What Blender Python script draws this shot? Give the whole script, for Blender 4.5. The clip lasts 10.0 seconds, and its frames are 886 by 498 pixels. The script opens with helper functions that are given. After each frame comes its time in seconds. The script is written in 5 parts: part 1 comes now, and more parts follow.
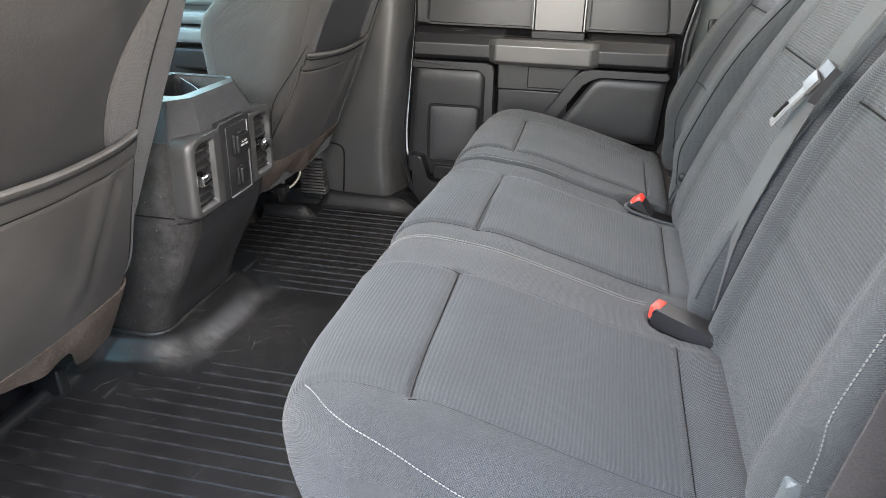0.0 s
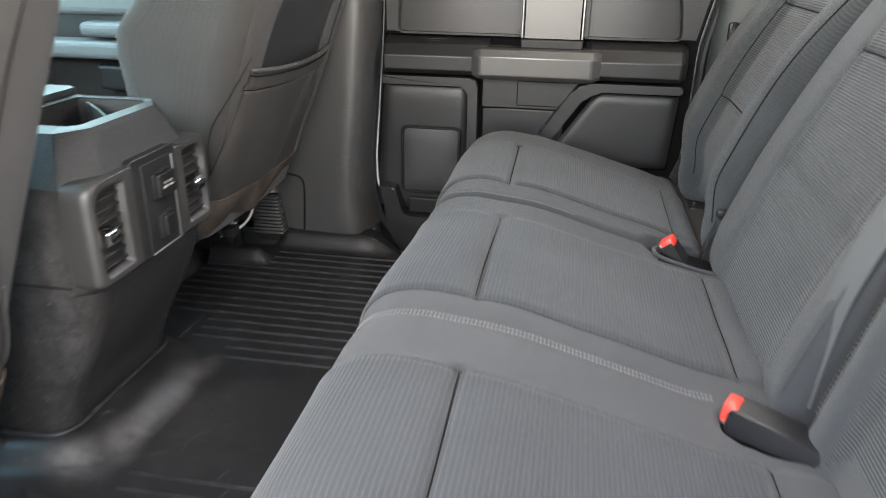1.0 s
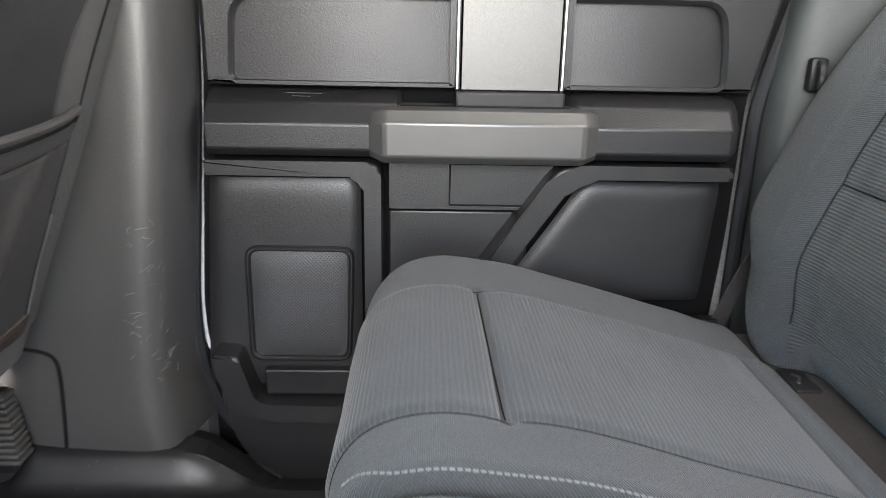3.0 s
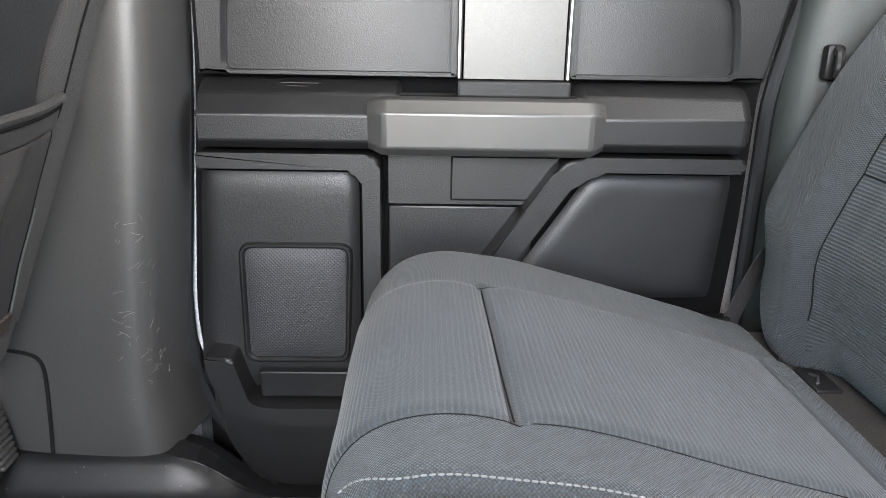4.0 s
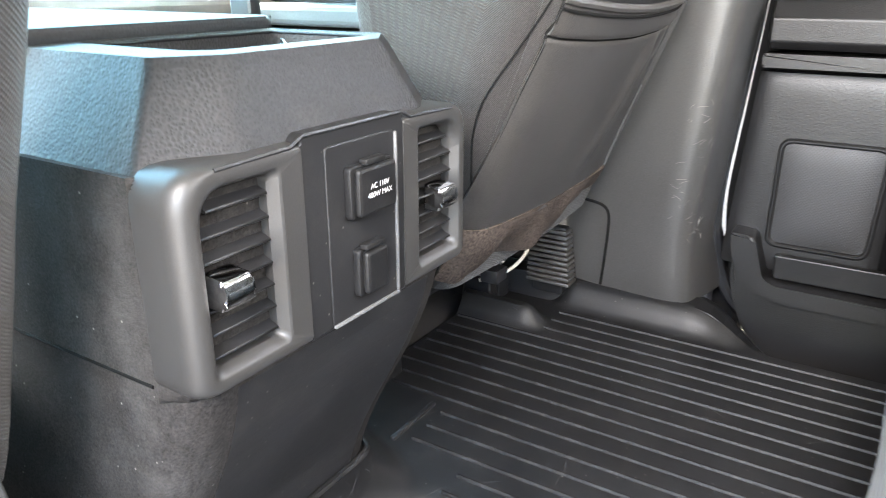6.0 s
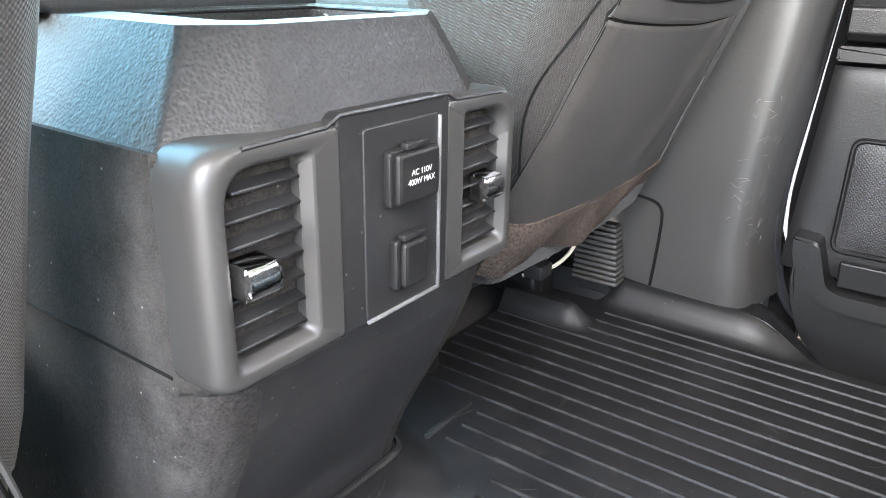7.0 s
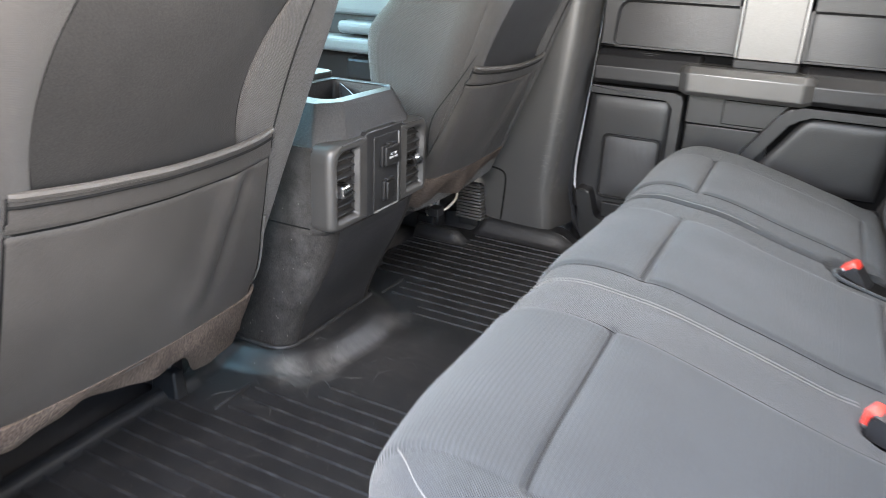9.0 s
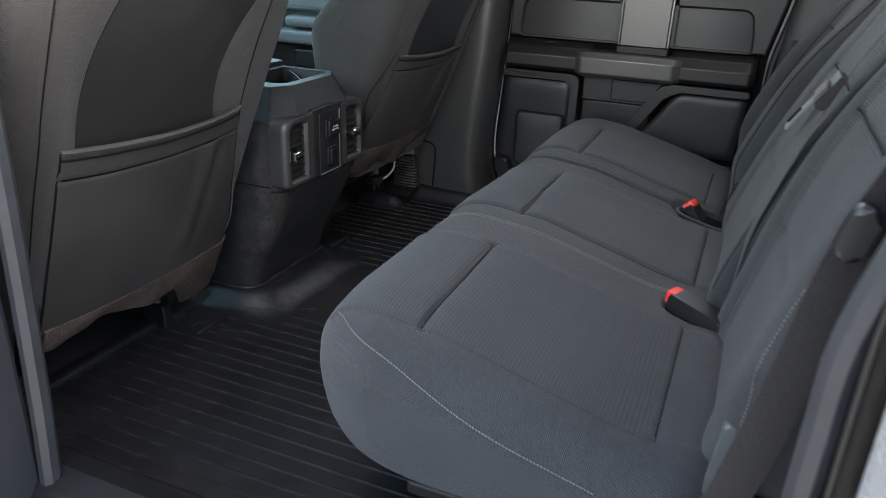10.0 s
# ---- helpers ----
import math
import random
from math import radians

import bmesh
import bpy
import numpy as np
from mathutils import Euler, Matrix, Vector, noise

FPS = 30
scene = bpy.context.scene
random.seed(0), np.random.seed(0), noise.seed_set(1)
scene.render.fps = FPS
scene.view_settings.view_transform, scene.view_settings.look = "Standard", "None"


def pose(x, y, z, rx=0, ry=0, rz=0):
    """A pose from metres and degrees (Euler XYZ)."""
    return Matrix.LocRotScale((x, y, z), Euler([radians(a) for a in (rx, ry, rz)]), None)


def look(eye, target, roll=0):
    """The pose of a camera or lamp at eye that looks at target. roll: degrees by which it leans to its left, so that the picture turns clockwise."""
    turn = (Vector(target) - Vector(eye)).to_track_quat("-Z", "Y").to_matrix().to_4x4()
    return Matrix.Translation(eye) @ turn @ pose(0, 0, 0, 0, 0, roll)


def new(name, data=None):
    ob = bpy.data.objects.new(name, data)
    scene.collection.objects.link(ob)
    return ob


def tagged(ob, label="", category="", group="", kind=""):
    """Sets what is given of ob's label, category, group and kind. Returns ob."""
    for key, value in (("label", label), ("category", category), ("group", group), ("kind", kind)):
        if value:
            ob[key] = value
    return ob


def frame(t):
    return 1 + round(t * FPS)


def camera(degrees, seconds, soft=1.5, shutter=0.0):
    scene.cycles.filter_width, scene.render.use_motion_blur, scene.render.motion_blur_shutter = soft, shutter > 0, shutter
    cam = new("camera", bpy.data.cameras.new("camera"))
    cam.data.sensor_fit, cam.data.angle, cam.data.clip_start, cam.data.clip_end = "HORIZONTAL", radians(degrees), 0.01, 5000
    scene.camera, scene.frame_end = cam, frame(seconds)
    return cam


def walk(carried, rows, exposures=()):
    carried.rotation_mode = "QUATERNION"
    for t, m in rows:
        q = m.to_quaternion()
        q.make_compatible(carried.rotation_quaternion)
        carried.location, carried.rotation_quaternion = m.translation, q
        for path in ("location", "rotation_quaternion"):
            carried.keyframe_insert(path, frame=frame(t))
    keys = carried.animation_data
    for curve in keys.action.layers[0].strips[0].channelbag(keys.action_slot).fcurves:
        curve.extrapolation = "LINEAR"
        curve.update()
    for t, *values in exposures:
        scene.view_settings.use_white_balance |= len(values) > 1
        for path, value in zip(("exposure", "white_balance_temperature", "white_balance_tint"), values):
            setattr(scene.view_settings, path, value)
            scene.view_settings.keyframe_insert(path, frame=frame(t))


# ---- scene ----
cam = camera(62.8, 10.0, soft=0.8, shutter=0.5)
PATH = [
    (0, (0.511, 0.412, 0.856), (0.124, 2.196, 0.04), 1.3),
    (0.5, (0.468, 0.489, 0.83), (0.105, 2.286, 0.031), 1.2),
    (1, (0.416, 0.738, 0.792), (0.103, 2.556, 0.019), 0.8),
    (1.5, (0.355, 0.972, 0.754), (0.138, 2.825, 0.034), 0.6),
    (2, (0.266, 1.205, 0.727), (0.165, 3.083, 0.048), 0.2),
    (2.5, (0.258, 1.414, 0.71), (0.244, 3.31, 0.075), 0.6),
    (3, (0.242, 1.59, 0.672), (0.29, 3.496, 0.069), 1.2),
    (3.2, (0.239, 1.635, 0.66), (0.298, 3.542, 0.059), 0.8),
    (4.3, (0.239, 1.61, 0.648), (0.277, 3.521, 0.058), 1.5),
    (4.5, (0.241, 1.539, 0.649), (0.203, 3.441, 0.031), 0.9),
    (5, (0.219, 1.304, 0.663), (-0.094, 3.158, -0.02), -0.1),
    (5.5, (0.188, 1.242, 0.646), (-0.553, 2.959, -0.064), -0.2),
    (5.8, (0.149, 1.291, 0.607), (-0.806, 2.901, -0.097), -0.1),
    (6, (0.123, 1.326, 0.584), (-0.870, 2.917, -0.110), 0.0),
    (6.2, (0.106, 1.350, 0.573), (-0.915, 2.924, -0.127), 0.3),
    (7.3, (0.1, 1.361, 0.571), (-0.99, 2.876, -0.15), 1.1),
    (7.5, (0.127, 1.323, 0.588), (-0.951, 2.844, -0.136), 1.3),
    (8, (0.257, 1.115, 0.66), (-0.76, 2.68, -0.06), 1.9),
    (8.5, (0.379, 0.85, 0.721), (-0.541, 2.473, 0.0), 2.2),
    (9, (0.485, 0.586, 0.792), (-0.336, 2.249, 0.042), 2.6),
    (9.5, (0.616, 0.409, 0.832), (-0.137, 2.096, 0.066), 2.6),
    (10, (0.692, 0.277, 0.851), (-0.008, 1.981, 0.073), 2.3),
]
EXPOSURES = [(0, 4.1, 7600, 14), (1, 3.95, 7700, 14), (2, 4.17, 7800, 15), (3, 4.4, 7300, 14), (4.5, 4.65, 7100, 13), (5, 4.65, 7100, 13), (5.5, 4.82, 7200, 13), (6, 5.2, 7400, 14), (7.5, 5.24, 7200, 14), (8.0, 5.24, 7200, 14), (8.5, 4.8, 7400, 14), (9, 4.4, 7300, 14), (9.5, 4.28, 7200, 13), (10, 2.58, 7000, 12)]
walk(cam, [(t, look(eye, target, roll)) for t, eye, target, roll in PATH], EXPOSURES)

# ---- world, sun, exposure ----
world = bpy.data.worlds.new("sky_world")
scene.world = world
world.use_nodes = True
_wn = world.node_tree.nodes
_sky = _wn.new("ShaderNodeTexSky")
_sky.sky_type, _sky.sun_disc = "NISHITA", False
_sky.sun_elevation, _sky.sun_rotation = radians(87), radians(90)
_bg = next(n for n in _wn if n.type == "BACKGROUND")
_bg.inputs["Strength"].default_value = 0.15
world.node_tree.links.new(_sky.outputs["Color"], _bg.inputs["Color"])
sun = new("sun", bpy.data.lights.new("sun", "SUN"))
sun.data.energy, sun.data.angle, sun.data.color = 5.0, radians(3), (1.0, 0.95, 0.88)
sun.matrix_world = look((0.5, 1.7, 10.0), (0, 1.6, 0))


def daylight(name, eye, target, wide, high, watts, tint=(0.95, 0.98, 1.0)):
    """An area lamp in a window opening, for the sky seen through it."""
    ob = new(name, bpy.data.lights.new(name, "AREA"))
    ob.data.shape, ob.data.size, ob.data.size_y = "RECTANGLE", wide, high
    ob.data.energy, ob.data.color = watts, tint
    ob.matrix_world = look(eye, target)


daylight("daylight_windscreen", (-1.16, 1.785, 1.02), (0.2, 1.785, 0.25), 1.5, 0.6, 0.65, (0.36, 0.82, 0.96))
daylight("daylight_far_front", (-0.85, 2.70, 1.03), (-0.6, 1.6, 0.4), 0.7, 0.34, 1.0, (0.6, 0.88, 0.96))
daylight("daylight_near_front", (-0.85, 0.87, 1.03), (-0.6, 2.0, 0.4), 0.7, 0.34, 1.7)
daylight("daylight_doorway", (0.09, 0.84, 1.06), (0.0, 2.3, 0.2), 0.5, 0.42, 2.1, (0.98, 0.98, 0.99))
daylight("daylight_rear_window", (0.985, 1.785, 1.07), (-0.4, 1.785, 0.1), 1.3, 0.36, 0.95)
daylight("daylight_far_rear", (0.36, 2.69, 1.06), (0.2, 1.5, 0.2), 0.8, 0.28, 0.35)


# ---- materials ----
def nodes_of(name):
    m = bpy.data.materials.new(name)
    m.use_nodes = True
    nt = m.node_tree
    return m, nt, nt.nodes, nt.links, next(n for n in nt.nodes if n.type == "BSDF_PRINCIPLED")


def surface(name, colour, rough=0.6, metal=0.0, grain=400.0, bump=0.15, vary=0.25, stain=6.0, sheen=0.0, dust=0.0, kind="noise", dist=0.001, spec=0.5, coat=0.0, mottle=0.2, crumbs=0.0):
    """Coloured surface with fine relief, broad uneven tone and a little dust."""
    m, nt, N, L, b = nodes_of(name)
    geo = N.new("ShaderNodeTexCoord")
    if kind == "leather":
        fine = N.new("ShaderNodeTexVoronoi")
        fine.feature = "SMOOTH_F1"
        fine.inputs["Scale"].default_value = grain
        fine_out = fine.outputs["Distance"]
    else:
        fine = N.new("ShaderNodeTexNoise")
        fine.inputs["Scale"].default_value, fine.inputs["Detail"].default_value = grain, 3.0
        fine_out = fine.outputs["Fac"]
    broad = N.new("ShaderNodeTexNoise")
    broad.inputs["Scale"].default_value, broad.inputs["Detail"].default_value, broad.inputs["Roughness"].default_value = stain, 6.0, 0.65
    for n in (fine, broad):
        L.new(geo.outputs["Object"], n.inputs["Vector"])
    tone = N.new("ShaderNodeMapRange")
    tone.inputs["From Min"].default_value, tone.inputs["From Max"].default_value = 0.3, 0.7
    tone.inputs["To Min"].default_value, tone.inputs["To Max"].default_value = 1 - vary, 1 + vary
    L.new(broad.outputs["Fac"], tone.inputs["Value"])
    grain_tone = N.new("ShaderNodeMapRange")
    if kind != "leather":
        grain_tone.inputs["From Min"].default_value, grain_tone.inputs["From Max"].default_value = 0.3, 0.7
    grain_tone.inputs["To Min"].default_value, grain_tone.inputs["To Max"].default_value = 1 - mottle, 1 + mottle
    L.new(fine_out, grain_tone.inputs["Value"])
    mul = N.new("ShaderNodeMath")
    mul.operation = "MULTIPLY"
    L.new(tone.outputs["Result"], mul.inputs[0])
    L.new(grain_tone.outputs["Result"], mul.inputs[1])
    col = N.new("ShaderNodeVectorMath")
    col.operation = "SCALE"
    col.inputs[0].default_value = colour
    L.new(mul.outputs[0], col.inputs["Scale"])
    out = col.outputs["Vector"]
    if dust > 0:
        specks = N.new("ShaderNodeTexNoise")
        specks.inputs["Scale"].default_value, specks.inputs["Detail"].default_value, specks.inputs["Roughness"].default_value = stain * 3, 9.0, 0.75
        L.new(geo.outputs["Object"], specks.inputs["Vector"])
        cut = N.new("ShaderNodeMapRange")
        cut.inputs["From Min"].default_value, cut.inputs["From Max"].default_value = 0.52, 0.78
        cut.inputs["To Max"].default_value = dust
        L.new(specks.outputs["Fac"], cut.inputs["Value"])
        mix = N.new("ShaderNodeMix")
        mix.data_type = "RGBA"
        L.new(cut.outputs["Result"], mix.inputs["Factor"])
        L.new(out, mix.inputs["A"])
        mix.inputs["B"].default_value = (0.22, 0.2, 0.18, 1)
        out = mix.outputs["Result"]
    if crumbs > 0:
        crumb = N.new("ShaderNodeTexVoronoi")
        crumb.inputs["Scale"].default_value = 55.0
        L.new(geo.outputs["Object"], crumb.inputs["Vector"])
        dot = N.new("ShaderNodeMapRange")
        dot.inputs["From Min"].default_value, dot.inputs["From Max"].default_value = 0.03, 0.075
        dot.inputs["To Min"].default_value, dot.inputs["To Max"].default_value = crumbs, 0.0
        L.new(crumb.outputs["Distance"], dot.inputs["Value"])
        mx = N.new("ShaderNodeMix")
        mx.data_type = "RGBA"
        L.new(dot.outputs["Result"], mx.inputs["Factor"])
        L.new(out, mx.inputs["A"])
        mx.inputs["B"].default_value = (0.3, 0.28, 0.25, 1)
        out = mx.outputs["Result"]
    L.new(out, b.inputs["Base Color"])
    rr = N.new("ShaderNodeMapRange")
    rr.inputs["From Min"].default_value, rr.inputs["From Max"].default_value = 0.3, 0.7
    rr.inputs["To Min"].default_value, rr.inputs["To Max"].default_value = max(0.03, rough - 0.03), min(1, rough + 0.05)
    L.new(broad.outputs["Fac"], rr.inputs["Value"])
    L.new(rr.outputs["Result"], b.inputs["Roughness"])
    b.inputs["Metallic"].default_value = metal
    b.inputs["Specular IOR Level"].default_value = spec
    b.inputs["Sheen Weight"].default_value = sheen
    b.inputs["Sheen Roughness"].default_value = 0.5
    b.inputs["Coat Weight"].default_value = coat
    if bump > 0:
        bp = N.new("ShaderNodeBump")
        bp.inputs["Strength"].default_value, bp.inputs["Distance"].default_value = bump, dist
        L.new(fine_out, bp.inputs["Height"])
        L.new(bp.outputs["Normal"], b.inputs["Normal"])
    return m


def cloth(name, colour, ribs=0.0, axis="X", weave=520.0, depth=0.8, light=0.5, melange=0.2):
    """Woven seat cloth; ribs: metres between the woven ribs, which run across the seat."""
    m, nt, N, L, b = nodes_of(name)
    uv = N.new("ShaderNodeUVMap")
    uv.uv_map = "weave"
    co = N.new("ShaderNodeTexCoord")
    sep = N.new("ShaderNodeSeparateXYZ")
    L.new(uv.outputs["UV"], sep.inputs[0])
    warp = N.new("ShaderNodeTexNoise")
    warp.inputs["Scale"].default_value = 9.0
    L.new(co.outputs["Object"], warp.inputs["Vector"])

    def math_node(op, a, c=None):
        n = N.new("ShaderNodeMath")
        n.operation = op
        for k, v in enumerate((a, c)):
            if v is None:
                continue
            if isinstance(v, (int, float)):
                n.inputs[k].default_value = v
            else:
                L.new(v, n.inputs[k])
        return n.outputs[0]

    def ridge(coord, period):
        ph = math_node("MULTIPLY", coord, 2 * math.pi / period)
        return math_node("SINE", ph)
    fine_u = ridge(sep.outputs["X"], 0.0023)
    fine_v = ridge(sep.outputs["Y"], 0.0023)
    weave_h = math_node("MULTIPLY", fine_u, fine_v)
    shift = math_node("MULTIPLY", warp.outputs["Fac"], 0.0015)
    along = math_node("ADD", sep.outputs["X"], shift)
    if ribs > 0:
        big = ridge(along, ribs)
        peak = math_node("POWER", math_node("MULTIPLY", math_node("ADD", big, 1.0), 0.5), 2.2)
        height = math_node("ADD", peak, math_node("MULTIPLY", weave_h, 0.15))
        strength = math_node("ADD", math_node("MULTIPLY", peak, light), 1 - light * 0.45)
    else:
        dots = math_node("MULTIPLY", ridge(sep.outputs["X"], 0.0034), ridge(sep.outputs["Y"], 0.0034))
        height = math_node("POWER", math_node("MULTIPLY", math_node("ADD", dots, 1.0), 0.5), 1.6)
        strength = math_node("ADD", math_node("MULTIPLY", height, 0.75), 0.68)
    broad = N.new("ShaderNodeTexNoise")
    broad.inputs["Scale"].default_value, broad.inputs["Detail"].default_value = 5.0, 6.0
    L.new(co.outputs["Object"], broad.inputs["Vector"])
    tone = N.new("ShaderNodeMapRange")
    tone.inputs["From Min"].default_value, tone.inputs["From Max"].default_value = 0.3, 0.7
    tone.inputs["To Min"].default_value, tone.inputs["To Max"].default_value = 0.88, 1.12
    L.new(broad.outputs["Fac"], tone.inputs["Value"])
    fuzz = N.new("ShaderNodeTexNoise")
    fuzz.inputs["Scale"].default_value, fuzz.inputs["Detail"].default_value = weave, 2.0
    L.new(co.outputs["Object"], fuzz.inputs["Vector"])
    fz = N.new("ShaderNodeMapRange")
    fz.inputs["From Min"].default_value, fz.inputs["From Max"].default_value = 0.3, 0.7
    fz.inputs["To Min"].default_value, fz.inputs["To Max"].default_value = 1 - melange, 1 + melange
    L.new(fuzz.outputs["Fac"], fz.inputs["Value"])
    total = math_node("MULTIPLY", math_node("MULTIPLY", strength, tone.outputs["Result"]), fz.outputs["Result"])
    col = N.new("ShaderNodeVectorMath")
    col.operation = "SCALE"
    col.inputs[0].default_value = colour
    L.new(total, col.inputs["Scale"])
    L.new(col.outputs["Vector"], b.inputs["Base Color"])
    b.inputs["Roughness"].default_value = 0.85
    b.inputs["Specular IOR Level"].default_value = 0.25
    b.inputs["Sheen Weight"].default_value, b.inputs["Sheen Roughness"].default_value = 0.1, 0.45
    bp = N.new("ShaderNodeBump")
    bp.inputs["Strength"].default_value, bp.inputs["Distance"].default_value = depth, 0.0012
    L.new(height, bp.inputs["Height"])
    L.new(bp.outputs["Normal"], b.inputs["Normal"])
    return m


def perforated(name, colour):
    """Fine moulded speaker mesh: rows of small dark holes."""
    m, nt, N, L, b = nodes_of(name)
    co = N.new("ShaderNodeTexCoord")
    sep = N.new("ShaderNodeSeparateXYZ")
    L.new(co.outputs["Object"], sep.inputs[0])

    def wave(socket):
        mul, sine = N.new("ShaderNodeMath"), N.new("ShaderNodeMath")
        mul.operation, sine.operation = "MULTIPLY", "SINE"
        mul.inputs[1].default_value = 2 * math.pi / 0.0056
        L.new(socket, mul.inputs[0])
        L.new(mul.outputs[0], sine.inputs[0])
        return sine.outputs[0]
    vor = N.new("ShaderNodeMath")
    vor.operation = "MULTIPLY"
    L.new(wave(sep.outputs["X"]), vor.inputs[0])
    L.new(wave(sep.outputs["Z"]), vor.inputs[1])
    cut = N.new("ShaderNodeMapRange")
    cut.inputs["From Min"].default_value, cut.inputs["From Max"].default_value = 0.55, -0.05
    cut.inputs["To Min"].default_value, cut.inputs["To Max"].default_value = 0.35, 1.0
    L.new(vor.outputs[0], cut.inputs["Value"])
    col = N.new("ShaderNodeVectorMath")
    col.operation = "SCALE"
    col.inputs[0].default_value = colour
    L.new(cut.outputs["Result"], col.inputs["Scale"])
    L.new(col.outputs["Vector"], b.inputs["Base Color"])
    b.inputs["Roughness"].default_value = 0.5
    bp = N.new("ShaderNodeBump")
    bp.inputs["Strength"].default_value, bp.inputs["Distance"].default_value = 0.6, 0.001
    L.new(cut.outputs["Result"], bp.inputs["Height"])
    L.new(bp.outputs["Normal"], b.inputs["Normal"])
    return m


def glass_of(name, tint):
    m, nt, N, L, b = nodes_of(name)
    b.inputs["Base Color"].default_value = (*tint, 1)
    b.inputs["Transmission Weight"].default_value = 1.0
    b.inputs["Roughness"].default_value, b.inputs["IOR"].default_value = 0.02, 1.15
    return m


CLOTH = cloth("seat_cloth_plain", (0.0288, 0.0318, 0.0342))
RIBCLOTH = cloth("seat_cloth_ribbed", (0.0280, 0.0309, 0.0332), ribs=0.0058, depth=0.8, light=0.68)
BENCHRIB = cloth("bench_cloth_ribbed", (0.0288, 0.0318, 0.0342), ribs=0.0054, depth=0.5, light=0.34)
BACKCLOTH = cloth("front_seat_cloth", (0.0305, 0.0278, 0.0256), weave=620.0, melange=0.3)
VINYL = surface("seat_back_vinyl", (0.0342, 0.0314, 0.0289), 0.42, grain=620, bump=0.6, vary=0.2, stain=4, dust=0.03, spec=0.4, mottle=0.42)
PANELVINYL = surface("seat_panel_vinyl", (0.0175, 0.0165, 0.0156), 0.40, grain=420, bump=0.4, vary=0.2, stain=4, dust=0.03, spec=0.4, mottle=0.35)
THREAD = surface("pale_thread", (0.115, 0.115, 0.112), 0.8, grain=900, bump=0.1, vary=0.1)
DARKTHREAD = surface("dark_seam", (0.006, 0.006, 0.006), 0.9, grain=600, bump=0.1, vary=0.1, spec=0.1)
# Near-black for door gaps and buckle pocket, standing in for their shade.
GAP = surface("gap_shade_black", (0.0032, 0.0032, 0.0034), 0.85, grain=500, bump=0.1, vary=0.2, spec=0.08)
TRIM = surface("moulded_trim", (0.0112, 0.0110, 0.0114), 0.38, grain=620, bump=0.3, vary=0.2, stain=5, kind="leather", dust=0.0, mottle=0.25, spec=0.38)
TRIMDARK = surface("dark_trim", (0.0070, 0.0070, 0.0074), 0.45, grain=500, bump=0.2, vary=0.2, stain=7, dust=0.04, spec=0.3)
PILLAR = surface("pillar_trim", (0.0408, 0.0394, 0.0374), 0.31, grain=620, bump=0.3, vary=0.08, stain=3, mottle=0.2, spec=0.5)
GRAINED = surface("console_leathergrain", (0.0174, 0.0174, 0.0180), 0.54, grain=380, bump=0.6, vary=0.15, stain=6, kind="leather", dust=0.05, spec=0.3, mottle=0.5)
LIDSKIN = surface("lid_vinyl", (0.02, 0.0225, 0.024), 0.60, grain=420, bump=0.2, vary=0.1, kind="leather", spec=0.4)
LOWCON = surface("console_lower_plastic", (0.0146, 0.0138, 0.0135), 0.40, grain=900, bump=0.15, vary=0.3, stain=9, dust=0.08, mottle=0.3, crumbs=0.5, spec=0.35)
DUSTY = surface("console_side_felt", (0.0155, 0.0138, 0.0128), 0.85, grain=420, bump=0.6, vary=0.2, stain=30, dust=0.07, mottle=0.6, crumbs=0.5, spec=0.15)
BRIGHT = surface("bright_edging", (0.15, 0.15, 0.15), 0.45, metal=0.4, grain=900, bump=0.05, vary=0.05)
SILVER = surface("satin_silver_plastic", (0.0285, 0.0275, 0.0264), 0.44, metal=0.1, grain=1500, bump=0.05, vary=0.1, stain=5)
GUNMETAL = surface("satin_dark_plastic", (0.0155, 0.0155, 0.0162), 0.40, metal=0.2, grain=1200, bump=0.06, vary=0.12, stain=6, dust=0.06, crumbs=0.35, spec=0.4)
HANDLE = surface("satin_grey_handle", (0.085, 0.083, 0.08), 0.33, metal=0.45, grain=1500, bump=0.05, vary=0.08)
ALU = surface("brushed_aluminium", (0.10, 0.098, 0.095), 0.42, metal=0.9, grain=900, bump=0.08, vary=0.05)
CHROME = surface("chrome", (0.75, 0.75, 0.76), 0.12, metal=1.0, grain=200, bump=0.0, vary=0.03)
STEEL = surface("worn_steel", (0.22, 0.22, 0.22), 0.32, metal=0.9, grain=500, bump=0.1, vary=0.15)
RUBBER = surface("mat_rubber", (0.0115, 0.0119, 0.0127), 0.38, grain=900, bump=0.25, vary=0.3, stain=8, dust=0.06, dist=0.0008, crumbs=0.35, mottle=0.3, spec=0.3)
RIBRUBBER = surface("worn_rib_rubber", (0.0135, 0.0135, 0.0139), 0.44, grain=500, bump=0.4, vary=0.7, stain=14, dust=0.12, spec=0.22, mottle=0.4)
SEAL = surface("rubber_seal", (0.0085, 0.009, 0.0105), 0.5, grain=700, bump=0.1, vary=0.2, spec=0.35)
# Lighter grey than rubber_seal, for the near seal and body edge.
SEALGREY = surface("near_side_grey", (0.022, 0.0235, 0.027), 0.5, grain=700, bump=0.15, vary=0.25, dust=0.05)
CARPET = surface("brown_carpet", (0.0552, 0.0423, 0.0351), 0.95, grain=260, bump=1.0, vary=0.35, stain=14, dist=0.002, sheen=0.0, mottle=0.6, spec=0.15)
BLACK = surface("black_plastic", (0.012, 0.012, 0.013), 0.38, grain=900, bump=0.08, vary=0.15, dust=0.03)
RED = surface("red_plastic", (0.75, 0.045, 0.03), 0.35, grain=900, bump=0.03, vary=0.08)
